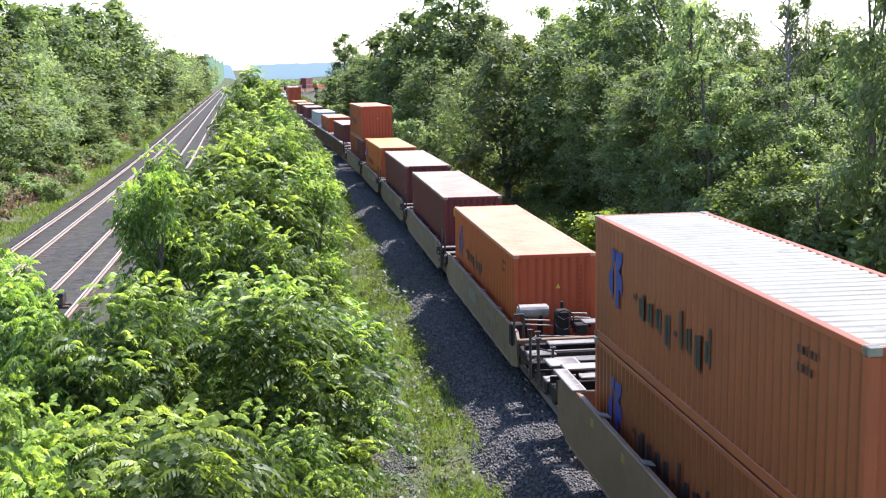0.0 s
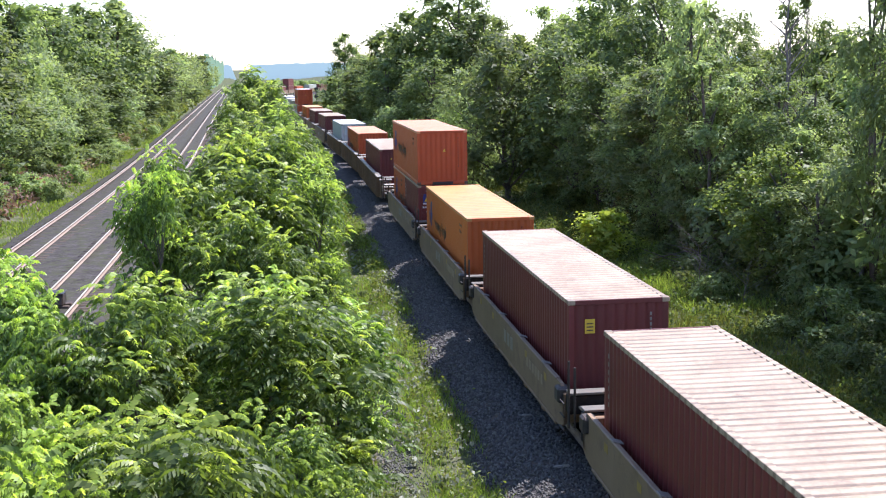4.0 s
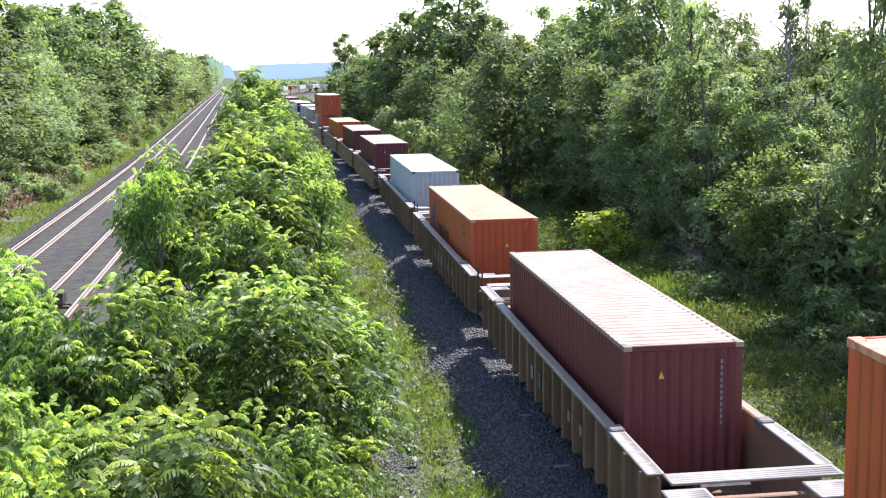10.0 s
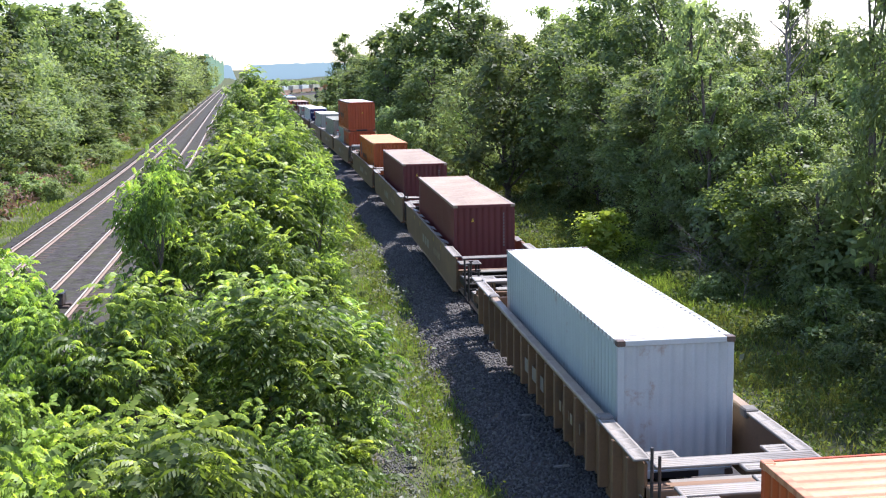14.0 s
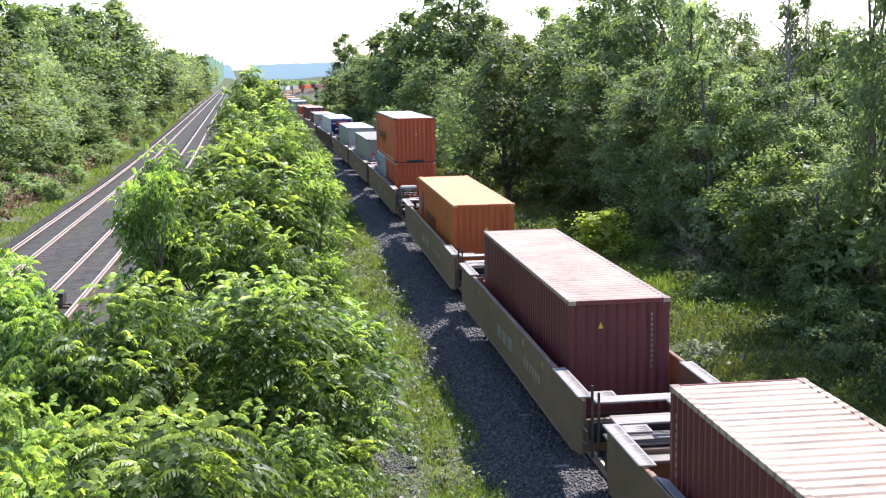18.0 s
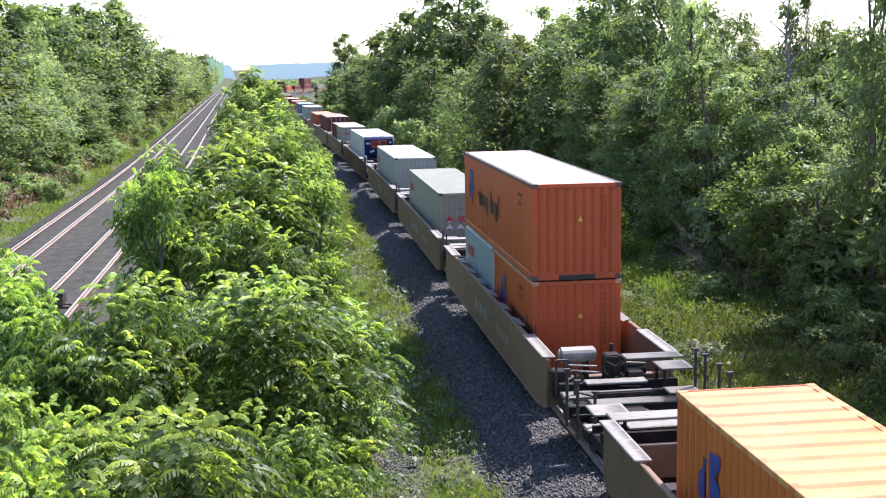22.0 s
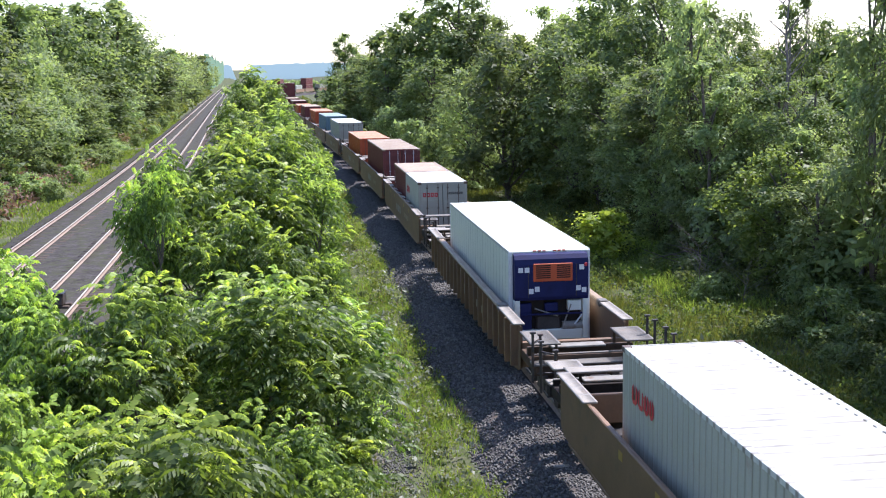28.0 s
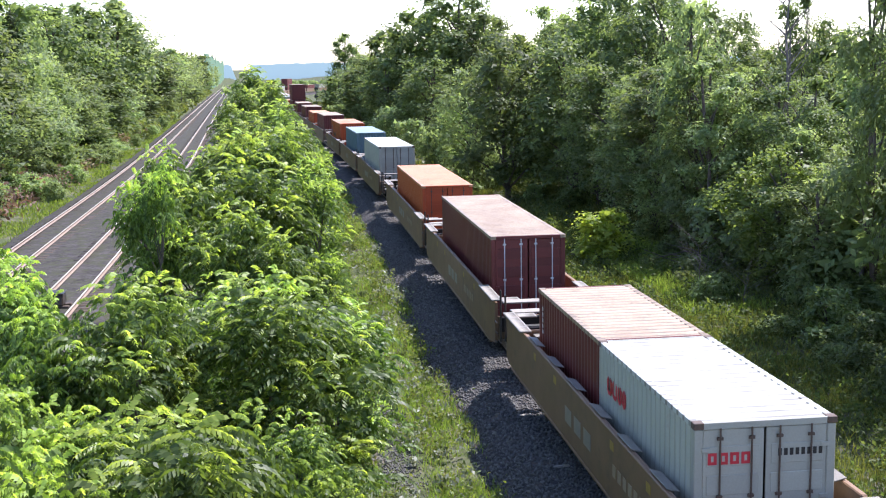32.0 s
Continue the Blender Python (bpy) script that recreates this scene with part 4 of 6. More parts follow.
def build_grass():
    def patch(name, n, xs, ys, height, width, material, label, power=1.6, follow=False):
        x = rng.uniform(*xs, n)
        y = ys[0] + (ys[1] - ys[0]) * rng.uniform(0, 1, n) ** power
        if follow:
            x = x + np.array([bend(v) for v in y])
        keep = np.array([1.5 * noise.noise(Vector((a * 0.55, b * 0.30, 7.0))) for a, b in zip(x, y)]) + rng.uniform(-0.42, 0.60, n) > 0
        keep &= ((x + 5.2) / 0.75) ** 2 + ((y - 29.5) / 6.0) ** 2 > rng.uniform(0.2, 1.5, n)      # a bare, stony patch
        x, y = x[keep], y[keep]
        n = len(x)
        z = np.array([ground_z(a, b) for a, b in zip(x, y)])
        p = np.stack([x, y, z - 0.03], 1)
        h = height * rng.uniform(0.35, 1.3, n)
        a = rng.uniform(0, 6.28, n)
        lean = np.stack([np.cos(a), np.sin(a), np.zeros(n)], 1) * (h * rng.uniform(0.1, 0.7, n))[:, None]
        b = rng.uniform(0, 6.28, n)
        w = np.stack([np.cos(b), np.sin(b), np.zeros(n)], 1) * (width * (1 + y / 45))[:, None]
        top = p + lean
        top[:, 2] += h
        mid = p + lean * 0.35
        mid[:, 2] += h * 0.6
        verts = np.stack([p, mid + w, top, mid - w], 1).reshape(-1, 3)
        ob = mesh_np(name, verts, np.arange(4 * n).reshape(-1, 4), material)
        tagged(ob, label, "grass", kind="stuff")
    patch("grass", 125000, (-7.6, -2.95), (18, 125), 0.30, 0.006, "fresh", "tall green and yellowish grass beside the track")
    patch("dry_grass", 8000, (-8.0, -2.9), (18, 110), 0.36, 0.006, "dry", "dry straw-coloured stalks in the grass")
    patch("grass", 125000, (3.3, 13.0), (22, 110), 0.46, 0.007, "bank", "rough grass on the bank under the wood", 1.3)
    # patch of sunlight on the bank, put into lighter blades
    patch("grass", 15000, (7.2, 10.8), (43, 62), 0.55, 0.008, "fresh", "tall lighter grass standing for a sunlit patch of the bank", 1.0)
    patch("grass", 62000, (-29.5, -22.9), (44, 260), 0.26, 0.012, "fresh", "short fresh green grass beside the main tracks", 1.5, True)
    patch("grass", 30000, (-21.5, -20.0), (44, 150), 0.13, 0.009, "grass", "thin grass between the rails", 1.3, True)
    patch("grass", 16000, (-14.3, -11.0), (44, 240), 0.30, 0.012, "grass", "grass between the bushes and the main tracks", 1.4, True)


def build_weeds():
    """Leafy weeds in clumps on the verges."""
    def patch(name, clumps, leaves, xs, ys, tall, size, material, label, power=1.5, follow=False):
        x = rng.uniform(*xs, clumps)
        y = ys[0] + (ys[1] - ys[0]) * rng.uniform(0, 1, clumps) ** power
        if follow:
            x = x + np.array([bend(v) for v in y])
        base = np.array([(a, b, ground_z(a, b)) for a, b in zip(x, y)])
        h = tall * rng.uniform(0.4, 1.3, (clumps, 1, 1))
        up = rng.uniform(0.1, 1.0, (clumps, leaves, 1))
        off = rng.normal(size=(clumps, leaves, 3)) * np.array((0.42, 0.42, 0.0)) * h * (1.15 - 0.6 * up)
        p = base[:, None, :] + off
        p[:, :, 2:] += h * up
        p = p.reshape(-1, 3)
        s = size * (1 + np.repeat(y, leaves) / 90)[:, None]
        v, f = leaf_quads(p, s, 0.8)
        tagged(mesh_np(name, v, f, material), label, "weeds", kind="stuff")
    patch("weeds", 330, 34, (-8.0, -3.2), (19, 110), 0.42, 0.050, "weed", "leafy green weeds in the grass beside the track")
    patch("weeds", 120, 40, (-4.3, -3.25), (19, 95), 0.62, 0.045, "weed", "tall leafy weeds at the edge of the ballast")
    patch("weeds", 120, 34, (-7.0, -3.1), (22, 64), 0.6, 0.062, "silver", "silvery-leaved weeds beside the ballast")
    patch("weeds", 900, 36, (8.0, 15.0), (30, 130), 0.85, 0.055, "bank_weed", "dense leafy weeds on the bank under the wood", 1.3)
    patch("weeds", 600, 26, (-30.5, -26.6), (62, 260), 0.9, 0.10, "weed", "leafy weeds at the foot of the wood", 1.4, True)
    patch("weeds", 500, 22, (-31.0, -24.4), (180, 620), 1.5, 0.11, "weed", "leafy weeds at the foot of the far wood", 1.2, True)
    patch("weeds", 260, 22, (-13.0, -4.0), (120, 420), 1.3, 0.11, "weed", "leafy weeds between the tracks far off", 1.2, True)
    patch("weeds", 300, 22, (3.5, 11.0), (110, 420), 1.3, 0.11, "weed", "leafy weeds along the far wood", 1.2, True)
    patch("weeds", 5, 60, (4.8, 5.4), (35.3, 36.2), 0.9, 0.10, "silver", "silvery-leaved weed clump beside the train", 1.0)
    patch("weeds", 260, 40, (4.5, 9.5), (24, 75), 0.75, 0.06, "bank_weed", "tall leafy weeds on the bank beside the train", 1.1)
    patch("weeds", 16, 60, (3.9, 4.6), (26.5, 32), 0.85, 0.05, "weed", "tall leafy weeds close beside the train", 1.0)
    patch("weeds", 130, 30, (-29.6, -25.6), (66, 104), 1.5, 0.10, "brush", "reddish dry brush at the foot of the wood", 1.0, True)
    patch("weeds", 160, 26, (-29.5, -25.6), (95, 220), 1.0, 0.09, "dry", "grey-brown dry brush at the foot of the wood", 1.1, True)
    patch("weeds", 260, 34, (3.4, 8.4), (22, 66), 0.5, 0.050, "bank_weed", "leafy green weeds on the shaded verge", 1.2)


build_weeds()
build_grass()


def build_signal(x, y, z):
    """A trackside signal: mast, ladder and two round black heads."""
    g = empty("railway_signal", "black two-headed railway signal on a slim mast", "signal")
    g.location = (x, y, z)
    part("mast", rod(bmesh.new(), (0, 0, -0.2), (0, 0, 5.6), 0.08, 0.06, 10), "steel", g)
    part("base", box(bmesh.new(), -0.3, 0.3, -0.3, 0.3, -0.3, 0.25, 0.03), "ballast", g)
    for h in (5.3, 3.6):
        disc = part("target", rod(bmesh.new(), (0, -0.12, h), (0, -0.09, h), 0.52, None, 24), "black", g, "round black target")
        for dz in (-0.24, 0.0, 0.24):
            part("lens", rod(bmesh.new(), (0, -0.16, h + dz), (0, -0.12, h + dz), 0.09, None, 12), "rubber", disc)
            part("hood", rod(bmesh.new(), (0, -0.34, h + dz + 0.06), (0, -0.12, h + dz + 0.06), 0.10, 0.12, 10), "black", disc)
        part("bracket", box(bmesh.new(), -0.05, 0.05, -0.1, 0.06, h - 0.1, h + 0.1), "steel", g)
    for sx in (-0.18, 0.18):
        part("ladder_rail", rod(bmesh.new(), (sx, 0.22, 0), (sx, 0.22, 5.0), 0.02), "steel", g)
    for i in range(12):
        part("ladder_rung", rod(bmesh.new(), (-0.18, 0.22, 0.4 + 0.4 * i), (0.18, 0.22, 0.4 + 0.4 * i), 0.014), "steel", g)


def build_switch(x, y):
    """A switch machine on long ties beside the near main track."""
    g = empty("switch_machine", "dark steel switch machine on timbers beside the track", "switch machine")
    g.location = (x, y, 0)
    part("timber", box(bmesh.new(), -1.5, 1.3, -0.13, 0.13, -0.34, -0.12, 0.02), "tie", g)
    part("timber", box(bmesh.new(), -1.5, 1.3, 0.42, 0.68, -0.34, -0.12, 0.02), "tie", g)
    part("plate", box(bmesh.new(), -1.4, 0.5, -0.05, 0.62, -0.118, -0.09), "steel", g)
    c = part("machine_case", box(bmesh.new(), 0.45, 1.1, -0.15, 0.7, -0.115, 0.34, 0.05), "steel", g, "dark steel case")
    part("lid", box(bmesh.new(), 0.42, 1.13, -0.18, 0.73, 0.34, 0.39, 0.02), "black", c)
    part("throw_rod", rod(bmesh.new(), (-1.4, 0.25, 0.0), (0.5, 0.25, 0.0), 0.035), "steel", g)
    part("connecting_rod", rod(bmesh.new(), (-0.6, 0.25, 0.0), (-0.3, 0.9, -0.05), 0.025), "steel", g)


def build_brushwood(x, y):
    """Dead branches lying at the foot of the bank."""
    g = empty("brushwood", "grey dead branches fallen on the bank", "branches")
    g.location = (x, y, ground_z(x, y))
    pick = random.Random(8)
    for i in range(11):
        a = pick.uniform(2.2, 3.9)
        n = pick.uniform(1.4, 3.0)
        s = Vector((pick.uniform(-0.6, 0.9), pick.uniform(-0.8, 0.8), pick.uniform(0.1, 0.5)))
        m = s + Vector((math.cos(a), 0.5 * math.sin(a), pick.uniform(0.1, 0.5))) * n * 0.5
        e = m + Vector((math.cos(a + 0.3), 0.5 * math.sin(a + 0.3), pick.uniform(-0.3, 0.4))) * n * 0.5
        bm = rod(bmesh.new(), s, m, 0.045, 0.03, 6)
        rod(bm, m, e, 0.03, 0.008, 6)
        part("branch", bm, "bark", g)


def build_boards():
    """Pale broken boards lying on the ballast shoulder."""
    pick = random.Random(9)
    for x, y in ((-1.62, 26.2), (-1.6, 30.3), (-1.35, 46.5), (-1.6, 76.0), (-1.75, 80.5)):
        w, d = pick.uniform(0.26, 0.42), pick.uniform(0.07, 0.14)
        bm = box(bmesh.new(), -w / 2, w / 2, -d / 2, d / 2, 0.0, 0.05, 0.012)
        for v in bm.verts:
            v.co.x += pick.uniform(-0.03, 0.03)
            v.co.y += pick.uniform(-0.03, 0.03)
        ob = part("loose_board", bm, "old_board")
        p, h = on_line(y)
        ob.matrix_world = pose(p.x + x, y, p.z - 0.185, 4, pick.uniform(-6, 6), pick.uniform(-40, 40))
        tagged(ob, "pale broken board lying on the ballast", "board", "boards on the ballast")


for x, y, h, seed in ((15.1, 52.5, 13.0, 5), (15.9, 54.0, 11.5, 6), (14.2, 50.5, 9.5, 7), (14.6, 44.0, 12.5, 8), (13.6, 42.6, 9.0, 9)):
    make_bare_tree(h, seed, "nearly bare grey tree standing in the wood's edge").matrix_world = pose(x, y, ground_z(x, y) - 0.1, 2, -2, seed * 50)
for x, y, h, seed in ((9.0, 47.5, 2.8, 15), (8.6, 45.5, 2.0, 16), (9.6, 44.0, 1.7, 17)):
    make_bare_tree(h, seed, "thin bare sapling standing in the bank's grass").matrix_world = pose(x, y, ground_z(x, y) - 0.05, 3, -4, seed * 50)
build_brushwood(11.4, 52.5)
build_boards()
build_signal(0.4, 300, ground_z(0.4, 300))
build_switch(-17.5, 48.0)


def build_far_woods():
    """Hazy woods on the horizon; the haze is put into their pale, glowing colours."""
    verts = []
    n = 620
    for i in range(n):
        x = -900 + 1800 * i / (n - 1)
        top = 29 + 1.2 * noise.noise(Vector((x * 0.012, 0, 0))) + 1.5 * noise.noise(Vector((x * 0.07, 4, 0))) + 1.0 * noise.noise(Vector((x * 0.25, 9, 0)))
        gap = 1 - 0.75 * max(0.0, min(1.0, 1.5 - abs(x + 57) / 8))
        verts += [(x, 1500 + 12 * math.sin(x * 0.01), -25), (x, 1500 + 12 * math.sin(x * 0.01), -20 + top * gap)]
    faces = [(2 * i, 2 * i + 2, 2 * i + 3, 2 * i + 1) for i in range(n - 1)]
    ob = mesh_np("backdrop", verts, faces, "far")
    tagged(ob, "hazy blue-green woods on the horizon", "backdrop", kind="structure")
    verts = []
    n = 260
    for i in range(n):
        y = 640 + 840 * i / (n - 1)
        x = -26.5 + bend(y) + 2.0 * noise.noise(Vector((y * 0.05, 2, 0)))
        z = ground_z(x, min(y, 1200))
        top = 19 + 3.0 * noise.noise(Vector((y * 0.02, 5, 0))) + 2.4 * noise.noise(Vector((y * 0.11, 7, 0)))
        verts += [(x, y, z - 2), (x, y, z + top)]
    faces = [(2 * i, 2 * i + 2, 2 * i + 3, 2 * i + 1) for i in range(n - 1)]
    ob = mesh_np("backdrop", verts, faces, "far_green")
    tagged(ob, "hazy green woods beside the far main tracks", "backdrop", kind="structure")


build_far_woods()


# ---- the train ----
def wave(length, pitch, depth):
    """Places along and across of a trapezoidal corrugation."""
    n = max(2, round(length / pitch))
    p = length / n
    pts = [(0.0, 0.0)]
    for i in range(n):
        o = i * p
        pts += [(o + p * 0.16, 0.0), (o + p * 0.32, -depth), (o + p * 0.68, -depth), (o + p * 0.84, 0.0)]
    return pts + [(length, 0.0)]


def panel(name, length, pitch, depth, place, extent, material, parent, label=""):
    """A corrugated sheet: place(along, up, out) gives the point."""
    pts = wave(length, pitch, depth)
    verts = [place(a, u, o) for a, o in pts for u in extent]
    faces = [(2 * i, 2 * i + 2, 2 * i + 3, 2 * i + 1) for i in range(len(pts) - 1)]
    return mesh_np(name, verts, faces, material, parent, label)


HW = 1.219


def make_container(colour, length, height, doors=False, logo="", roof="", label="", far=False):
    """A freight container, centred, with its near end towards -y; logo: the marks that it carries."""
    c = empty("freight_container", label, "container", "freight containers on the train")
    h = length / 2
    roof = roof or colour + "_roof" + ("_short" if length < 7 else "")
    for side, s in (("side_wall", -1), ("side_wall", 1)):
        panel(side, length - 0.24, 0.278, 0.036, lambda a, u, o: (s * (HW - 0.012 + o), -s * (a - h + 0.12) if s > 0 else (a - h + 0.12), u), (0.16, height - 0.10) if s < 0 else (height - 0.10, 0.16), colour + "_side" + ("_short" if length < 7 else ""), c)
    panel("roof", length - 0.16, 0.547 if colour == "amber" else 0.305, 0.018, lambda a, u, o: (u, a - h + 0.08, height - 0.012 + o), (HW - 0.05, -HW + 0.05), roof, c)
    ends = [1] if doors else [-1, 1]
    for e in ends:
        panel("end_wall", 2 * HW - 0.24, 0.25, 0.045, lambda a, u, o: (-e * (a - HW + 0.12), e * (h - 0.02 + o), u), (0.16, height - 0.10) if e > 0 else (0.16, height - 0.10), colour, c)
    for s in (-1, 1):
        part("top_rail", box(bmesh.new(), s * HW - 0.13 * (s > 0), s * HW + 0.13 * (s < 0), -h + 0.15, h - 0.15, height - 0.11, height - 0.010, 0.008), "casting" if roof == "white_roof" else colour if colour == "burnt" else roof, c)
        part("bottom_rail", box(bmesh.new(), s * HW - 0.06 * (s > 0), s * HW + 0.06 * (s < 0), -h + 0.15, h - 0.15, 0.0, 0.17, 0.008), colour, c)
        part("header", box(bmesh.new(), -HW + 0.15, HW - 0.15, s * h - 0.05 * (s > 0), s * h + 0.05 * (s < 0), height - 0.12, height - 0.004, 0.008), colour, c)
        part("end_sill", box(bmesh.new(), -HW + 0.15, HW - 0.15, s * h - 0.08 * (s > 0), s * h + 0.08 * (s < 0), 0.0, 0.17, 0.008), colour, c)
    bm = box(bmesh.new(), -HW + 0.06, HW - 0.06, -h + 0.1, h - 0.1, 0.10, 0.16)
    part("floor", bm, "steel", c)
    post = bmesh.new()
    box(post, -0.075, 0.075, -0.075, 0.075, 0.115, height - 0.115, 0.015)
    first = part("corner_post", post, colour, c)
    if not far:
        cast = bmesh.new()
        box(cast, -0.089, 0.089, -0.085, 0.085, 0.0, 0.118, 0.012)
        firstc = part("corner_casting", cast, "casting", c)
        cast = bmesh.new()
        box(cast, -0.089, 0.089, -0.085, 0.085, 0.0, 0.118, 0.012)
        topc = part("corner_casting", cast, "casting" if colour in ("grey", "sage", "pale", "streaked") or roof == "white_roof" else roof, c)
    spots = [(sx * (HW - 0.082), sy * (h - 0.08)) for sx in (-1, 1) for sy in (-1, 1)]
    for i, (x, y) in enumerate(spots):
        ob = first if i == 0 else new("corner_post", first.data)
        ob.parent, ob.location = c, (x, y, 0)
        for z in () if far else (0, height - 0.116):
            one = firstc if z == 0 else topc
            ob = one if i == 0 else new("corner_casting", one.data)
            ob.parent, ob.location = c, (x * 1.003, y * 1.002, z)
    if doors and far:
        part("door", box(bmesh.new(), -HW + 0.1, HW - 0.1, -h + 0.02, -h + 0.06, 0.18, height - 0.13, 0.008), colour, c)
    elif doors:
        for s in (-1, 1):
            d = part("door", box(bmesh.new(), min(s * 0.02, s * (HW - 0.16)), max(s * 0.02, s * (HW - 0.16)), -h + 0.02, -h + 0.06, 0.18, height - 0.13, 0.008), colour, c)
            for z in np.linspace(0.35, height - 0.75, 4):
                part("door_panel", box(bmesh.new(), min(s * 0.10, s * (HW - 0.22)), max(s * 0.10, s * (HW - 0.22)), -h + 0.004, -h + 0.021, z, z + 0.34, 0.008), colour, d)
            for x in (0.24, 0.78):
                bm = rod(bmesh.new(), (s * x, -h - 0.022, 0.12), (s * x, -h - 0.022, height - 0.10), 0.017)
                for z in (0.25, height / 2, height - 0.3):
                    box(bm, s * x - 0.05, s * x + 0.05, -h - 0.03, -h + 0.01, z, z + 0.05)
                part("lock_rod", bm, "bare" if colour == "maroon" else "casting", d)
            for z in (0.45, 1.2, height - 0.5):
                bm = box(bmesh.new(), s * (HW - 0.20) - 0.07, s * (HW - 0.20) + 0.07, -h - 0.012, -h + 0.02, z, z + 0.07, 0.006)
                part("hinge", bm, colour, d)
    if not far:
        marks(c, logo, h, height, doors)
        if not doors and length > 7:
            # no hollow here: the gooseneck recess's shade is put on as a black plate
            plate("gooseneck_recess", -0.5, 0.5, -h - 0.004, -h + 0.05, -0.002, 0.13, "black", c, "black plate for the shade of the tunnel recess under the end")
    return c


def plate(name, x0, x1, y0, y1, z0, z1, material, parent, label=""):
    return part(name, box(bmesh.new(), x0, x1, y0, y1, z0, z1), material, parent, label)


def glyph(parent, pts, y0, z0, material, label="", x=-HW - 0.006):
    """A flat mark on the west wall: pts (along, up) outline."""
    bm = bmesh.new()
    a = [bm.verts.new((x, y0 - p, z0 + q)) for p, q in pts]
    b = [bm.verts.new((x + 0.005, y0 - p, z0 + q)) for p, q in pts]
    bm.faces.new(a)
    for i in range(len(pts)):
        j = (i + 1) % len(pts)
        bm.faces.new((a[i], b[i], b[j], a[j]))
    bmesh.ops.recalc_face_normals(bm, faces=bm.faces)
    return part("mark", bm, material, parent, label)


def marks(c, logo, h, height, doors):
    lo = height - 2.59
    if logo in ("emblem", "short"):
        k = 1.0 if logo == "emblem" else 0.8
        y0 = h - 1.15
        # the blue emblem, two slanted shapes, and bars for the lettering
        glyph(c, [(0, 0.35 * k), (0.28, 0.10), (0.28, 0.9), (0.42, 0.9), (0.42, 1.15 * k), (0.2, 1.15 * k), (0.2, 0.75), (0, 0.6)], y0, 0.95 + lo, "blue", "blue painted emblem")
        glyph(c, [(0.5, 0.05), (0.72, 0.0), (0.72, 0.4), (0.95, 0.3), (0.95, 0.65), (0.72, 0.75), (0.95, 0.95), (0.95, 1.15), (0.5, 1.1)], y0, 0.95 + lo, "blue", "blue painted emblem")
        y = y0 - 1.75
        for w, z0, z1 in ((0.28, 0.45, 0.62), (0.5, 0.05, 0.68), (0.45, 0.05, 0.6), (0.5, 0.05, 0.6), (0.45, -0.2, 0.6), (0.22, 0.25, 0.35), (0.22, 0.05, 0.85), (0.42, 0.05, 0.6), (0.42, -0.2, 0.6), (0.42, 0.05, 0.85)):
            w, z0, z1 = w * k * 0.8, z0 * k, z1 * k
            for a, b, low, up in ((0.0, 0.34, z0 * 0.7 + 0.05, min(z1, 0.6 * k) * 0.82 - 0.03), (0.46, 0.80, z0 * 0.7, z1 * 0.82)) if w > 0.2 else ((0.0, 0.8, z0 * 0.7, z1 * 0.82),):
                glyph(c, [(w * a, low + 0.03), (w * b, low), (w * b, up), (w * a, up - 0.03)], y, 1.0 + lo, "black", "worn black lettering reduced to bars")
            y -= w + 0.13
        for i in range(9):
            glyph(c, [(0, 0), (0.05, 0), (0.05, 0.11), (0, 0.11)], -h + 1.9 - 0.13 * (i % 5), height - 0.50 - 0.24 * (i // 5), "black")
        if not doors:
            t = bmesh.new()
            a = [t.verts.new((x, -h - 0.006, z)) for x, z in ((0.02, height - 1.02), (0.16, height - 1.02), (0.09, height - 0.87))]
            t.faces.new(a)
            part("warning_sticker", t, "yellow", c, "yellow warning triangle")
            for i in range(11):
                plate("mark", HW - 0.475, HW - 0.435, -h - 0.03, -h - 0.022, height - 0.42 - 0.135 * i, height - 0.34 - 0.135 * i, "faint", c)
    elif logo == "crest":
        plate("emblem_plate", -0.98, -0.56, -h - 0.006, -h + 0.004, height - 0.92, height - 0.42, "blue", c, "dark blue painted square emblem")
        bm = bmesh.new()
        bm.faces.new([bm.verts.new((x, -h - 0.010, height + z)) for x, z in ((-0.92, -0.78), (-0.80, -0.78), (-0.62, -0.50), (-0.78, -0.52))])
        part("emblem_stripe", bm, "yellow", c, "yellow slanted stripe of the emblem")
        plate("emblem_band", -0.98, -0.56, -h - 0.009, -h - 0.005, height - 0.92, height - 0.84, "bare", c, "white band of the emblem")
        for i in range(9):
            plate("mark", -1.0 + 0.115 * i, -0.92 + 0.115 * i, -h - 0.006, -h, height - 1.10, height - 1.02, "bare", c, "white lettering reduced to bars")
        for i in range(4):
            plate("mark", 0.32 + 0.075 * i, 0.37 + 0.075 * i, -h - 0.006, -h, height - 0.52, height - 0.41, "bare", c, "white lettering reduced to bars")
            plate("mark", 0.62 + 0.02 * (i == 3) + 0.1 * i, 0.68 + 0.02 * (i == 3) + 0.1 * i, -h - 0.006, -h, height - 0.52, height - 0.41, "bare", c)
            plate("mark", 0.66 + 0.075 * i, 0.71 + 0.075 * i, -h - 0.006, -h, height - 0.70, height - 0.59, "bare", c)
        part("round_label", rod(bmesh.new(), (-0.33, -h - 0.006, height - 0.62), (-0.33, -h, height - 0.62), 0.075, None, 14), "bare", c, "round white label")
        bm = bmesh.new()
        bm.faces.new([bm.verts.new((x, -h - 0.006, z)) for x, z in ((-0.42, 0.62), (-0.33, 0.46), (-0.24, 0.62))])
        part("label", bm, "bare", c, "white triangular label")
        for i in range(5):
            glyph(c, [(0, 0), (0.09, 0), (0.09, 0.10), (0, 0.10)], h - 0.45, height - 0.5 - 0.15 * i, "bare", "")
    elif logo.startswith("plain"):
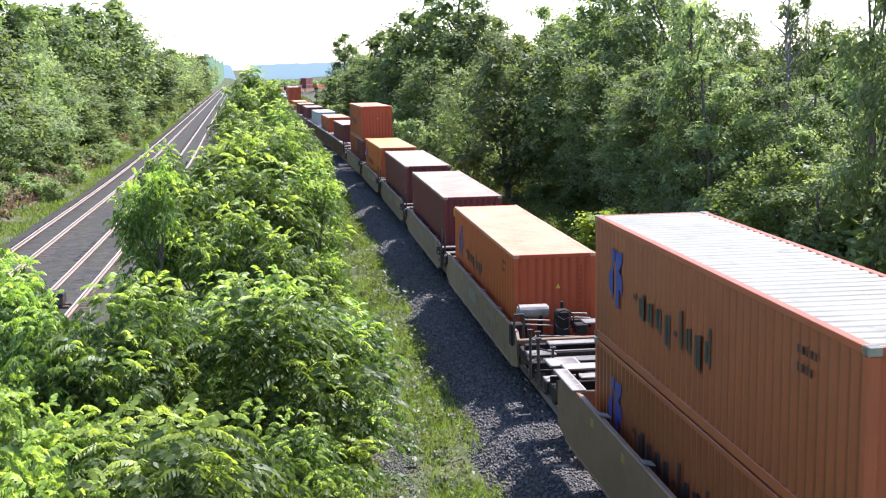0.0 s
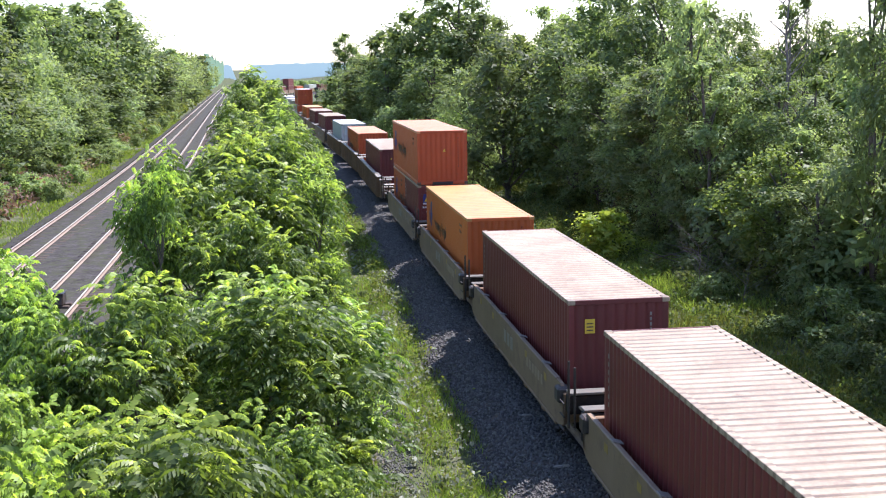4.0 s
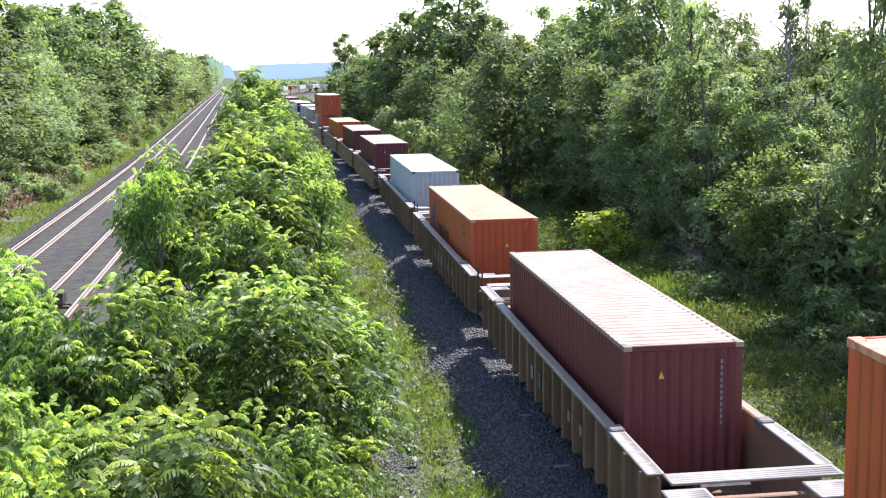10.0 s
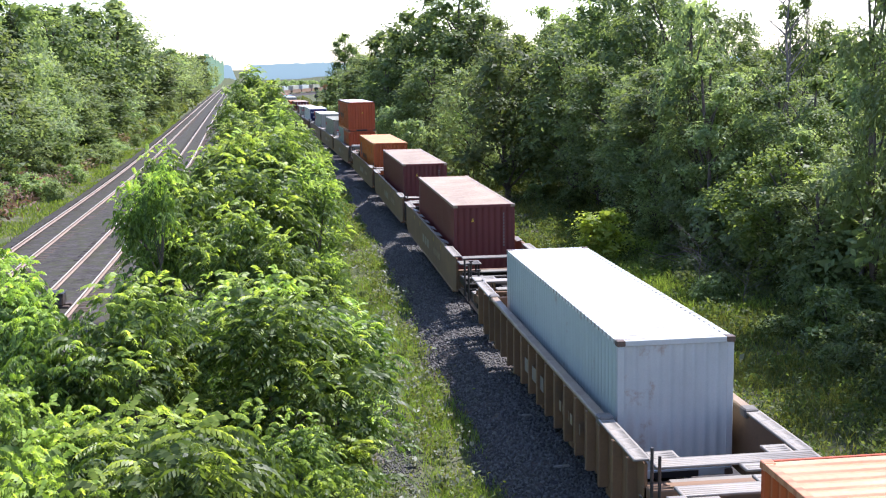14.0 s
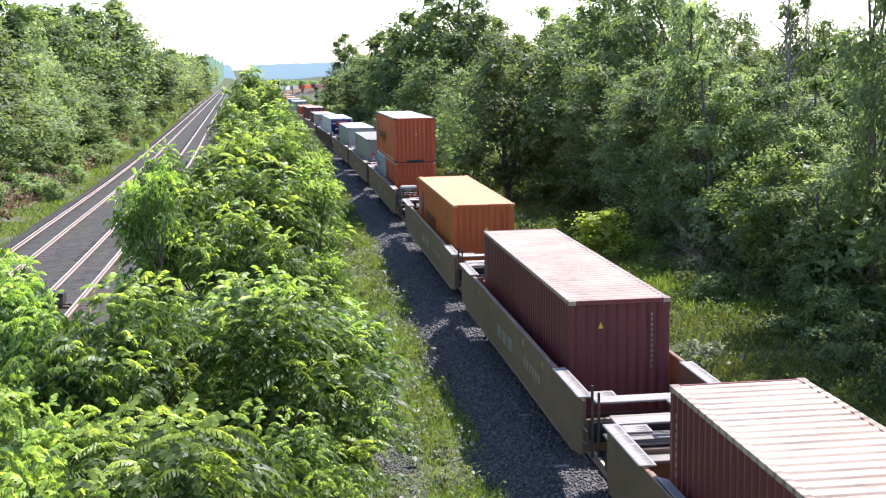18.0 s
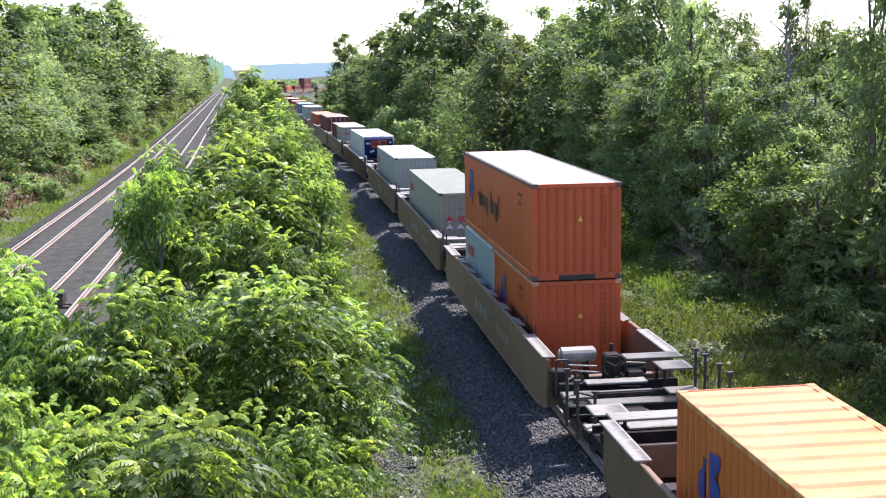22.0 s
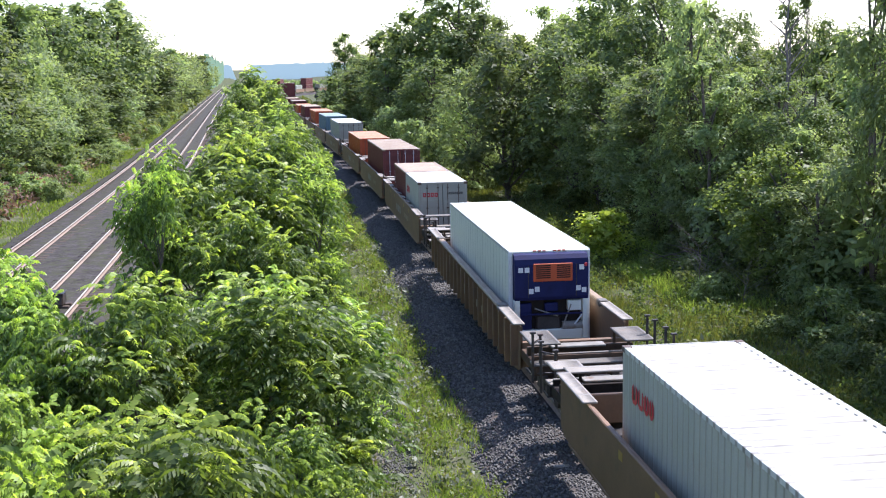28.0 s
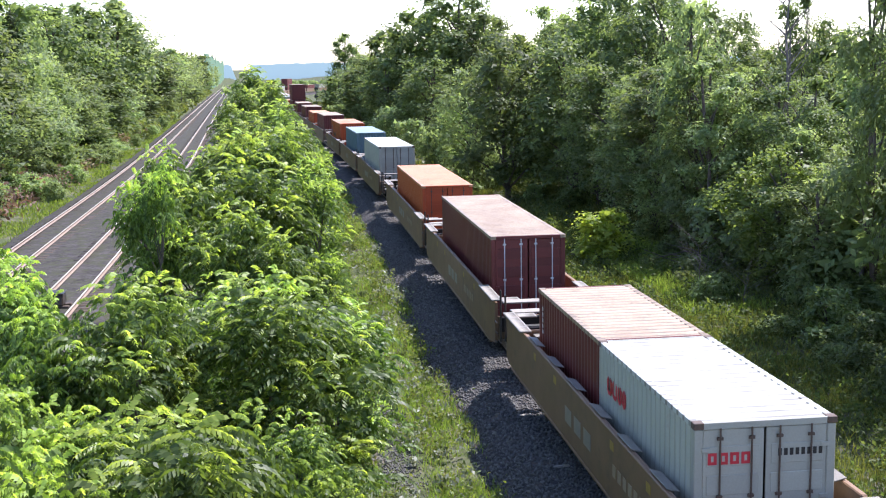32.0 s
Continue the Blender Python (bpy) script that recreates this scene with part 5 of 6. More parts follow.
        for i in range(11):
            plate("mark", HW - 0.475, HW - 0.43, -h - 0.03, -h - 0.022, height - 0.42 - 0.125 * i, height - 0.34 - 0.125 * i, "grating", c, "")
        for i in range(7):
            glyph(c, [(0, 0), (0.08, 0), (0.08, 0.10), (0, 0.10)], h - 0.35, height - 0.5 - 0.17 * i, "grating", "")
        if logo == "plain_plate":
            pl = plate("placard", -0.82, -0.58, -h - 0.008, -h + 0.004, height - 0.80, height - 0.46, "yellow", c, "yellow rectangular placard")
            for z in (0.55, 0.63, 0.71):
                plate("mark", -0.78, -0.62, -h - 0.012, -h - 0.007, height - z - 0.03, height - z, "casting", pl)
        elif not doors:
            t = bmesh.new()
            a = [t.verts.new((x, -h - 0.006, z)) for x, z in ((-0.52, height - 0.68), (-0.40, height - 0.68), (-0.46, height - 0.52))]
            t.faces.new(a)
            part("warning_sticker", t, "yellow", c, "yellow warning triangle")
    elif logo.startswith("red"):
        y = h - 0.7
        for w, b in ((0.34, 0.38), (0.34, 0.38), (0.27, 0.38), (0.24, 0.38)):
            glyph(c, [(0, 0.08), (0.09, 0), (0.09, b), (0, b - 0.08)], y, height - 0.95, "red", "red lettering reduced to bars")
            glyph(c, [(w - 0.09, 0), (w, 0.08), (w, b - 0.08), (w - 0.09, b)], y, height - 0.95, "red", "")
            glyph(c, [(0.09, 0.0), (w - 0.09, 0.0), (w - 0.09, 0.09), (0.09, 0.09)], y, height - 0.95, "red", "")
            y -= w + 0.06
        if doors:
            for i in range(4):
                x = -0.98 + 0.19 * i
                for a, b, z0, z1 in ((0, 0.05, 0, 0.2), (0.1, 0.15, 0, 0.2), (0.05, 0.1, 0, 0.05), (0.05, 0.1, 0.15, 0.2)):
                    plate("mark", x + a, x + b, -h - 0.004, -h + 0.004, height - 0.72 + z0, height - 0.72 + z1, "red", c, "red lettering reduced to bars")
            for i in range(8):
                plate("mark", 0.22 + 0.1 * i, 0.28 + 0.1 * i, -h - 0.004, -h + 0.004, height - 0.62, height - 0.5, "black", c)
        else:
            for x, z, col in ((-0.78, 1.15, "red"), (-0.78, 1.5, "bare"), (-0.30, 1.5, "bare"), (0.12, 1.45, "red"), (0.62, 1.5, "bare"), (0.88, 1.25, "bare")) if logo == "red" else ((-0.30, 1.52, "red"),):
                bm = bmesh.new()
                bm.faces.new([bm.verts.new((x + a, -h - 0.006, height - z + b)) for a, b in ((0, -0.16), (0.16, 0), (0, 0.16), (-0.16, 0))])
                pl = part("placard", bm, col, c, "diamond-shaped hazard placard")
                bm = bmesh.new()
                bm.faces.new([bm.verts.new((x + a, -h - 0.009, height - z + b)) for a, b in ((0, -0.15), (0.09, -0.05), (-0.09, -0.05))])
                part("placard_corner", bm, "black" if col == "bare" else "bare", pl)
            for i in range(11):
                plate("mark", -0.38 + 0.1 * i, -0.32 + 0.1 * i, -h - 0.006, -h, height - 0.74, height - 0.63, "grey_mark", c)
            for i in range(4):
                x = -0.42 + 0.20 * i
                for a, b, z0, z1 in ((0, 0.05, 0, 0.2), (0.11, 0.16, 0, 0.2), (0.05, 0.11, 0, 0.05), (0.05, 0.11, 0.15, 0.2)):
                    plate("mark", x + a, x + b, -h - 0.006, -h, height - 1.22 + z0, height - 1.22 + z1, "red", c, "red lettering reduced to bars")


def make_reefer(label):
    """A long white refrigerated container with its cooling unit at the near end."""
    length, height = 12.73, 2.9
    c = empty("refrigerated_container", label, "container", "freight containers on the train")
    h = length / 2
    bm = box(bmesh.new(), -HW, HW, -h, h, 0.12, height, 0.03)
    part("body", bm, "white", c)
    for s in (-1, 1):
        bm = box(bmesh.new(), s * HW - 0.02, s * HW + 0.02, -h, h, 0.05, 0.2)
        part("bottom_rail", bm, "bare", c)
        part("top_rail", box(bmesh.new(), s * HW - 0.03, s * HW + 0.012, -h, h, height - 0.09, height + 0.006, 0.01) if s > 0 else box(bmesh.new(), -HW - 0.012, -HW + 0.03, -h, h, height - 0.09, height + 0.006, 0.01), "seam", c, "grimy top edge rail")
        for i in range(1, 24):
            y = -h + i * length / 24
            part("panel_seam", box(bmesh.new(), s * HW - 0.005, s * HW + 0.005, y - 0.010, y + 0.010, 0.22, height - 0.10), "seam", c, "grimy panel seam")
        for e in (-1, 1):
            bm = box(bmesh.new(), s * (HW - 0.05) - 0.06, s * (HW - 0.05) + 0.06, e * (h - 0.04) - 0.06, e * (h - 0.04) + 0.06, 0.0, height - 0.02, 0.01)
            part("corner_post", bm, "bare", c)
    # the cooling unit: a rounded upper casing over an open bay of machinery in a white frame
    bm = bmesh.new()
    prof = [(0.02, 1.46), (-0.30, 1.46), (-0.34, 1.56), (-0.34, 2.52), (-0.30, 2.68), (-0.20, 2.80), (0.02, 2.84)]
    for x in (-1.10, 1.10):
        for y, z in prof:
            bm.verts.new((x, -h + y, z))
    bm.verts.ensure_lookup_table()
    k = len(prof)
    for i in range(k):
        j = (i + 1) % k
        bm.faces.new((bm.verts[i], bm.verts[j], bm.verts[k + j], bm.verts[k + i]))
    bm.faces.new([bm.verts[i] for i in range(k)])
    bm.faces.new([bm.verts[k + i] for i in range(k)])
    bmesh.ops.recalc_face_normals(bm, faces=bm.faces)
    u = part("cooling_unit", bm, "navy", c, "navy cooling unit with an orange grille")
    part("grille", box(bmesh.new(), -0.56, 0.62, -h - 0.375, -h - 0.338, 2.02, 2.56, 0.02), "orange", u, "orange louvred grille")
    for x0, x1 in ((-0.48, -0.04), (0.14, 0.55)):
        for z in np.arange(2.12, 2.50, 0.06):
            part("louvre", box(bmesh.new(), x0, x1, -h - 0.385, -h - 0.373, z, z + 0.034), "end_black", u)
    for x, z in ((-0.93, 2.30), (-0.74, 2.30), (-0.62, 1.66), (-0.44, 1.72), (0.80, 1.72), (0.97, 1.66), (0.90, 2.34)):
        part("sticker", box(bmesh.new(), x - 0.07, x + 0.07, -h - 0.348, -h - 0.338, z, z + 0.15), "bare", u, "white sticker")
    for x in (-0.70, 0.74):
        part("seam", box(bmesh.new(), x - 0.012, x + 0.012, -h - 0.346, -h - 0.339, 1.55, 2.52), "black", u)
    for x in (-0.44, -0.30, -0.16, 0.16, 0.30, 0.44):
        part("mark", box(bmesh.new(), x - 0.045, x + 0.045, -h - 0.015, -h + 0.02, height - 0.036, height + 0.004), "orange", c, "orange lettering reduced to bars")
    part("hazard_light", box(bmesh.new(), 0.98, 1.06, -h - 0.36, -h - 0.338, 2.44, 2.54, 0.01), "red", u)
    m = part("machinery_bay", box(bmesh.new(), -1.08, 1.08, -h - 0.03, -h + 0.01, 0.25, 1.46), "end_black", c, "dark open machinery bay under the cooling unit")
    for x in (-1.03, 1.03):
        part("bay_post", box(bmesh.new(), x - 0.085, x + 0.085, -h - 0.30, -h - 0.02, 0.25, 1.46, 0.015), "white", m, "dirty white frame post")
    part("bay_panel", box(bmesh.new(), -0.94, 0.94, -h - 0.29, -h - 0.10, 0.25, 0.56, 0.02), "white", m, "dirty white lower panel")
    part("bay_rail", box(bmesh.new(), -0.94, 0.94, -h - 0.30, -h - 0.22, 1.00, 1.05, 0.01), "navy", m)
    part("bay_brace", rod(bmesh.new(), (0.62, -h - 0.26, 0.58), (0.94, -h - 0.26, 0.98), 0.025), "bare", m)
    bm = bmesh.new()
    bm.faces.new([bm.verts.new((x, -h - 0.296, z)) for x, z in ((-0.10, 0.34), (0.06, 0.34), (-0.02, 0.48))])
    part("sticker", bm, "black", m, "black triangular sticker")
    part("engine", box(bmesh.new(), -0.45, 0.30, -h - 0.20, -h - 0.03, 0.50, 0.98, 0.05), "steel", m)
    part("compressor", rod(bmesh.new(), (0.35, -h - 0.15, 0.62), (0.95, -h - 0.15, 0.62), 0.15, None, 14), "drum", m)
    part("radiator", box(bmesh.new(), -1.0, -0.58, -h - 0.22, -h - 0.05, 0.40, 1.35, 0.02), "navy", m)
    part("control_box", box(bmesh.new(), 0.50, 0.92, -h - 0.26, -h - 0.06, 1.10, 1.42, 0.02), "white", m, "dirty white control box")
    part("battery", box(bmesh.new(), -0.2, 0.2, -h - 0.28, -h - 0.10, 1.10, 1.36, 0.02), "navy", m)
    for x0, z0, x1, z1 in ((-0.5, 1.2, 0.2, 0.95), (0.3, 0.5, 0.6, 1.3), (-0.3, 0.4, 0.5, 0.34)):
        part("pipe", rod(bmesh.new(), (x0, -h - 0.25, z0), (x1, -h - 0.25, z1), 0.022), "drum", m)
    part("bumper", box(bmesh.new(), -HW + 0.05, HW - 0.05, -h - 0.12, -h, 0.05, 0.24, 0.02), "bare", c)
    return c


SILL_TOP, FLOOR = 1.93, 0.58


def truck(parent, y):
    t = empty("truck", "", "")
    for key in ("label", "category"):
        if key in t:
            del t[key]
    t.parent, t.location = parent, (0, y, 0)
    for ax in (-0.86, 0.86):
        for s in (-1, 1):
            bm = rod(bmesh.new(), (s * 0.70, ax, 0.42), (s * 0.82, ax, 0.42), 0.42, 0.42, 20)
            rod(bm, (s * 0.66, ax, 0.42), (s * 0.70, ax, 0.42), 0.45, 0.45, 20)
            part("wheel", bm, "steel", t)
        part("axle", rod(bmesh.new(), (-0.7, ax, 0.42), (0.7, ax, 0.42), 0.08), "steel", t)
    for s in (-1, 1):
        bm = bmesh.new()
        box(bm, s * 0.98 - 0.07, s * 0.98 + 0.07, -1.1, 1.1, 0.55, 0.72, 0.03)
        box(bm, s * 0.98 - 0.07, s * 0.98 + 0.07, -0.45, 0.45, 0.25, 0.6, 0.04)
        for ax in (-0.86, 0.86):
            box(bm, s * 0.98 - 0.1, s * 0.98 + 0.1, ax - 0.14, ax + 0.14, 0.3, 0.58, 0.02)
        part("side_frame", bm, "steel", t)
    part("bolster", box(bmesh.new(), -1.0, 1.0, -0.2, 0.2, 0.45, 0.75, 0.03), "steel", t)
    return t


def ring_mesh(centre, radius, thick):
    """A wheel's rim: a round bar bent to a ring that faces along the track."""
    bm = bmesh.new()
    n, k = 18, 6
    vs = []
    for i in range(n):
        a = 2 * math.pi * i / n
        for j in range(k):
            b = 2 * math.pi * j / k
            rr = radius + thick * math.cos(b)
            vs.append(bm.verts.new((centre[0] + rr * math.cos(a), centre[1] + thick * math.sin(b), centre[2] + rr * math.sin(a))))
    for i in range(n):
        for j in range(k):
            i2, j2 = (i + 1) % n, (j + 1) % k
            bm.faces.new((vs[i * k + j], vs[i2 * k + j], vs[i2 * k + j2], vs[i * k + j2]))
    bmesh.ops.recalc_face_normals(bm, faces=bm.faces)
    return bm


def grate(name, x0, x1, y0, y1, z, material, parent, label="", rim=0.05, pitch=0.09, panels=1):
    """An open steel grating in one piece: a rim, cross pieces that part it into panels, and bars with slots between them."""
    y0, y1 = min(y0, y1), max(y0, y1)
    x0, x1 = min(x0, x1), max(x0, x1)
    n = max(2, int((y1 - y0 - 2 * rim) / pitch))
    ys, solid = [y0, y0 + rim], [True]
    step = (y1 - y0 - 2 * rim) / n
    for i in range(n):
        ys += [ys[1] + step * (i + 0.5), ys[1] + step * (i + 1)]
        solid += [panels > 1 and int(panels * i / n) != int(panels * (i + 1) / n), True]
    ys.append(y1)
    solid.append(True)
    xs = (x0, x0 + rim, x1 - rim, x1)
    full = [[i != 1 or solid[j] for j in range(len(solid))] for i in range(3)]
    index, verts, faces = {}, [], []

    def corner(i, j, k):
        if (i, j, k) not in index:
            index[i, j, k] = len(verts)
            verts.append((xs[i], ys[j], z - 0.045 * k))
        return index[i, j, k]

    def open_at(i, j):
        return not (0 <= i < 3 and 0 <= j < len(solid) and full[i][j])
    for i in range(3):
        for j in range(len(solid)):
            if not full[i][j]:
                continue
            faces.append([corner(i, j, 0), corner(i + 1, j, 0), corner(i + 1, j + 1, 0), corner(i, j + 1, 0)])
            faces.append([corner(i, j + 1, 1), corner(i + 1, j + 1, 1), corner(i + 1, j, 1), corner(i, j, 1)])
            for di, dj, p, q in ((-1, 0, (i, j + 1), (i, j)), (1, 0, (i + 1, j), (i + 1, j + 1)), (0, -1, (i, j), (i + 1, j)), (0, 1, (i + 1, j + 1), (i, j + 1))):
                if open_at(i + di, j + dj):
                    faces.append([corner(*p, 0), corner(*p, 1), corner(*q, 1), corner(*q, 0)])
    return mesh_np(name, verts, faces, material, parent, label)


def make_well(half, near_end, far_end, ribbed, label, brake=False, far=False, bare_end=False, low=False):
    """One unit of a well car: half: half the well's length; near_end, far_end: distance from the middle to where the next unit starts."""
    w = empty("well_car", label, "rail car", "well cars of the train")
    short = half < 7
    ends = {}
    for e, end in ((-1, near_end), (1, far_end)):
        coupled = end > half + 2.4
        ends[e] = (end, coupled, end - 2.65 if coupled else end - 0.95)
    en, ef = -ends[-1][2], ends[1][2]
    D = SILL_TOP                        # height of the walkways
    T = D - 0.29 if low else D          # height of the walls
    paint = "light_tan" if low else "tan"
    # side walls: a deep plate that tapers towards the trucks
    for s in (-1, 1):
        wide = 0.09 if low else 0.0
        xo, xi = (s * 1.48, s * 1.42) if ribbed else (s * (1.58 - wide), s * (1.50 - wide))
        cut = 0.05 if not short else 0.30
        prof = [(en, 0.74), (en + 0.25, 0.62), (en + 0.8, 0.55), (ef - 0.8, 0.55), (ef - 0.25, 0.62), (ef, 0.74), (ef, T - cut), (ef - 0.35, T - 0.02), (en + 0.35, T - 0.02), (en, T - cut)]
        bm = bmesh.new()
        a = [bm.verts.new((xo, y, z)) for y, z in prof]
        b = [bm.verts.new((xi, y, z)) for y, z in prof]
        bm.faces.new(a)
        bm.faces.new(b[::-1])
        for i in range(len(prof)):
            j = (i + 1) % len(prof)
            bm.faces.new((a[i], b[i], b[j], a[j]))
        bmesh.ops.recalc_face_normals(bm, faces=bm.faces)
        sill = part("side_wall", bm, paint, w)
        g0, g1 = min(en + 2.6, -6.15), max(ef - 2.6, 6.15)     # between the gratings on the wall's top
        if ribbed:
            part("top_tube", box(bmesh.new(), s * 1.53 - 0.12, s * 1.53 + 0.12, g0, g1, T - 0.06, T + 0.05, 0.03), "worn_tube", sill, "worn tan top tube")
            n = int((ef - en) / 0.95)
            for i in range(n):
                y = en + 0.5 + (ef - en - 1.0) * i / (n - 1)
                z0 = 0.58 if en + 1.0 < y < ef - 1.0 else 0.70
                part("stake", box(bmesh.new(), s * 1.57 - 0.10, s * 1.57 + 0.10, y - 0.07, y + 0.07, z0, T - 0.07, 0.012), "tan", sill)
            for y in () if far else (g0, g1):
                part("end_bracket", box(bmesh.new(), s * 1.50 - 0.16, s * 1.50 + 0.14, y - 0.16, y + 0.16, T - 0.10, T + 0.10, 0.03), "dark_grating", sill, "dark corner bracket")
        else:
            part("top_chord", box(bmesh.new(), s * (1.54 - wide) - 0.06, s * (1.54 - wide) + 0.06, g0 + 0.1, g1 - 0.1, T - 0.05, T + 0.01, 0.02), paint, sill)
            part("bottom_chord", box(bmesh.new(), s * (1.50 - wide) - 0.1, s * (1.50 - wide) + 0.1, en + 0.8, ef - 0.8, 0.50, 0.565, 0.01), paint, sill)
            spots = (-4.6, -1.6, 1.4, 4.4) if short else (-5.3, -3.2, -1.1, 1.0, 3.1, 5.2)
            for y in spots if short or ends[-1][1] and not far else ():
                d = 0.13 if short else 0.5
                bm = box(bmesh.new(), s * (1.46 - wide * 0.6) - 0.11, s * (1.46 - wide * 0.6) + 0.11, y - d, y + d, T + 0.012, T + 0.035, 0.006)
                for v in bm.verts:
                    v.co.z += 0.25 * (v.co.x * s - 1.46)
                part("guide_plate", bm, "grating", sill, "worn pale guide plate")
            for k in () if far or s > 0 else (-4.8, -2.4, 2.6, 4.9):
                part("label", box(bmesh.new(), -1.586 + wide, -1.579 + wide, k - 0.13, k + 0.13, T - 0.38, T - 0.20), "tan_sticker", sill, "faded yellow sticker")
        if far:
            continue
        if s < 0:
            # bars that stand for the reporting mark
            for i in range(3):
                y = 1.25 - 0.86 * i if not short else 0.6 - 0.5 * i
                d = 0.30 if not short else 0.17
                part("mark", box(bmesh.new(), -1.588 + wide, -1.581 + wide, y - d, y + d, 0.98, 1.34), "grating", sill, "faded pale lettering reduced to bars")
            for i in range(6):
                y = -2.6 - 0.36 * i
                part("mark", box(bmesh.new(), -1.588 + wide, -1.581 + wide, y - 0.11, y + 0.11, 1.06, 1.30), "pale_bar", sill)
        # gratings on top of the walls beside the ends of the load
        for e, (end, coupled, wall) in ends.items():
            if short and not coupled:
                part("end_step", box(bmesh.new(), s * 1.45 - 0.16, s * 1.45 + 0.16, e * (wall - 0.5), e * (wall - 0.1), T - 0.45, T - 0.08, 0.05), "steel", w, "rounded steel end bracket")
                continue
            if low and coupled:
                continue
            a, b = (g0 - 0.1, en) if e < 0 else (g1 + 0.1, ef)
            grate("side_walkway", s * 1.36, s * 1.68, a, b, T + 0.045, "grating", w, "worn pale grating walkway", 0.045, 0.075, 4)
    # floor members of the well
    for y in () if far else np.linspace(-half + 2.0, half - 2.0, 5):
        part("floor_beam", box(bmesh.new(), -1.49, 1.49, y - 0.16, y + 0.16, 0.40, 0.575, 0.02), "tan", w)
    dark = "rusty_frame" if bare_end else "tan" if ribbed else "end_black"
    for e, (end, coupled, wall) in ends.items():
        def span(p, q):
            return sorted((e * p, e * q))
        part("end_bulkhead", box(bmesh.new(), -1.49, 1.49, *span(wall - 0.16, wall), 0.75, 1.45, 0.02), "tan", w)
        part("centre_sill", box(bmesh.new(), -0.26, 0.26, *span(wall, end - 0.12), 0.84, 1.20, 0.02), dark, w)
        if far:
            part("cross_walkway", box(bmesh.new(), -1.62, 1.62, *span(wall, wall + 0.45), D - 0.03, D + 0.03, 0.008), "grating", w, "worn grating walkway")
            if coupled:
                part("end_sill", box(bmesh.new(), -1.5, 1.5, *span(end - 1.2, end - 0.7), 1.10, 1.30, 0.02), dark, w)
                truck(w, e * (end - 2.1))
            elif e < 0:
                truck(w, -end)
            continue
        if not coupled:
            deck = "dark_grating" if short else "grating"
            if short:
                part("cross_walkway", box(bmesh.new(), -1.45, 1.45, *span(wall + 0.05, wall + 0.4), D - 0.42, D - 0.36, 0.01), deck, w, "dark worn walkway plate")
            else:
                grate("cross_walkway", -1.40, 1.66, *span(wall, wall + 0.46), D + 0.035, deck, w, "worn pale grating walkway")
                for x0, x1 in ((-1.34, -0.80), (0.86, 1.34)):
                    grate("pad", x0, x1, *span(wall - 0.48, wall - 0.03), D + 0.01, deck, w, "worn grating pad")
                grate("pad", 0.10, 0.68, *span(wall + 0.48, wall + 0.82), D + 0.025, deck, w, "worn grating pad")
            part("cross_beam", box(bmesh.new(), -1.46, 1.46, *span(wall + 0.04, wall + 0.34), 1.05, D - 0.45, 0.02), dark, w)
            part("deck_plate", box(bmesh.new(), -0.85, 0.75, *span(wall - 0.55, wall - 0.10), 1.30, 1.36, 0.01), "grating", w, "pale worn deck plate")
            part("deck_plate", box(bmesh.new(), -1.25, 1.25, *span(wall + 0.42, end - 0.04), 1.22, 1.27, 0.01), "dark_grating" if short else "grating", w, "worn deck plate")
            part("articulation", rod(bmesh.new(), (0, e * (end - 0.25), 0.7), (0, e * (end - 0.25), 1.20), 0.3, None, 12), "steel", w)
            for x, h in ((-1.50, 0.42), (-1.36, 0.26)) if e < 0 else ():
                part("handrail_post", rod(bmesh.new(), (x, e * (wall + 0.52), 0.8), (x, e * (wall + 0.52), D + h), 0.030), "steel", w)
            for z in (0.75, 1.05, 1.35) if e < 0 else ():
                part("ladder_rung", rod(bmesh.new(), (-1.60, e * (wall + 0.1), z), (-1.60, e * (wall + 0.5), z), 0.018), "steel", w)
            if e < 0:
                truck(w, -end)
            continue
        # the coupled end: walkway, pads in two steps, beams, a lower walkway
        grid = "dark_grating" if e < 0 and (bare_end or not ribbed) else "grating"
        geared = brake and e < 0
        if not bare_end or e > 0:
            grate("cross_walkway", 0.25 if geared else -1.40, 1.66, *span(wall, wall + 0.50), D + 0.035, grid, w, "worn grating walkway")
        deep = 1.55 if bare_end and e < 0 else 0.75
        for sx in (-1, 1):
            if not (geared and sx < 0):
                grate("pad", sx * 0.85, sx * 1.62, *span(wall + 0.60, wall + 0.60 + deep), D - 0.03, grid, w, "worn grating pad", 0.06)
                for y in (wall + 0.68, wall + 0.52 + deep):
                    part("pad_leg", box(bmesh.new(), sx * 0.95 - 0.03, sx * 0.95 + 0.03, e * y - 0.03, e * y + 0.03, 1.15, D - 0.08), dark, w)
            if e < 0 and deep < 1:
                grate("pad", sx * 0.85, sx * 1.58, *span(wall + 1.46, wall + 1.98), 1.50, grid, w, "worn grating pad", 0.06)
            part("side_beam", box(bmesh.new(), *sorted((sx * 1.30, sx * 1.46)), *span(wall, end - 0.75), 1.02, 1.28, 0.015), dark, w)
            part("stirrup", rod(bmesh.new(), (sx * 1.52, e * (end - 1.0), 0.35), (sx * 1.52, e * (end - 0.55), 0.35), 0.02), "steel", w)
        part("deck_plate", box(bmesh.new(), -0.85, 0.62, *span(wall + 0.70, wall + 1.08), 1.50, 1.56, 0.015), "drum", w, "weathered pale deck plate")
        part("cross_beam", box(bmesh.new(), -1.44, 1.44, *span(wall + 0.62, wall + 0.80), 1.05, 1.49, 0.015), dark, w)
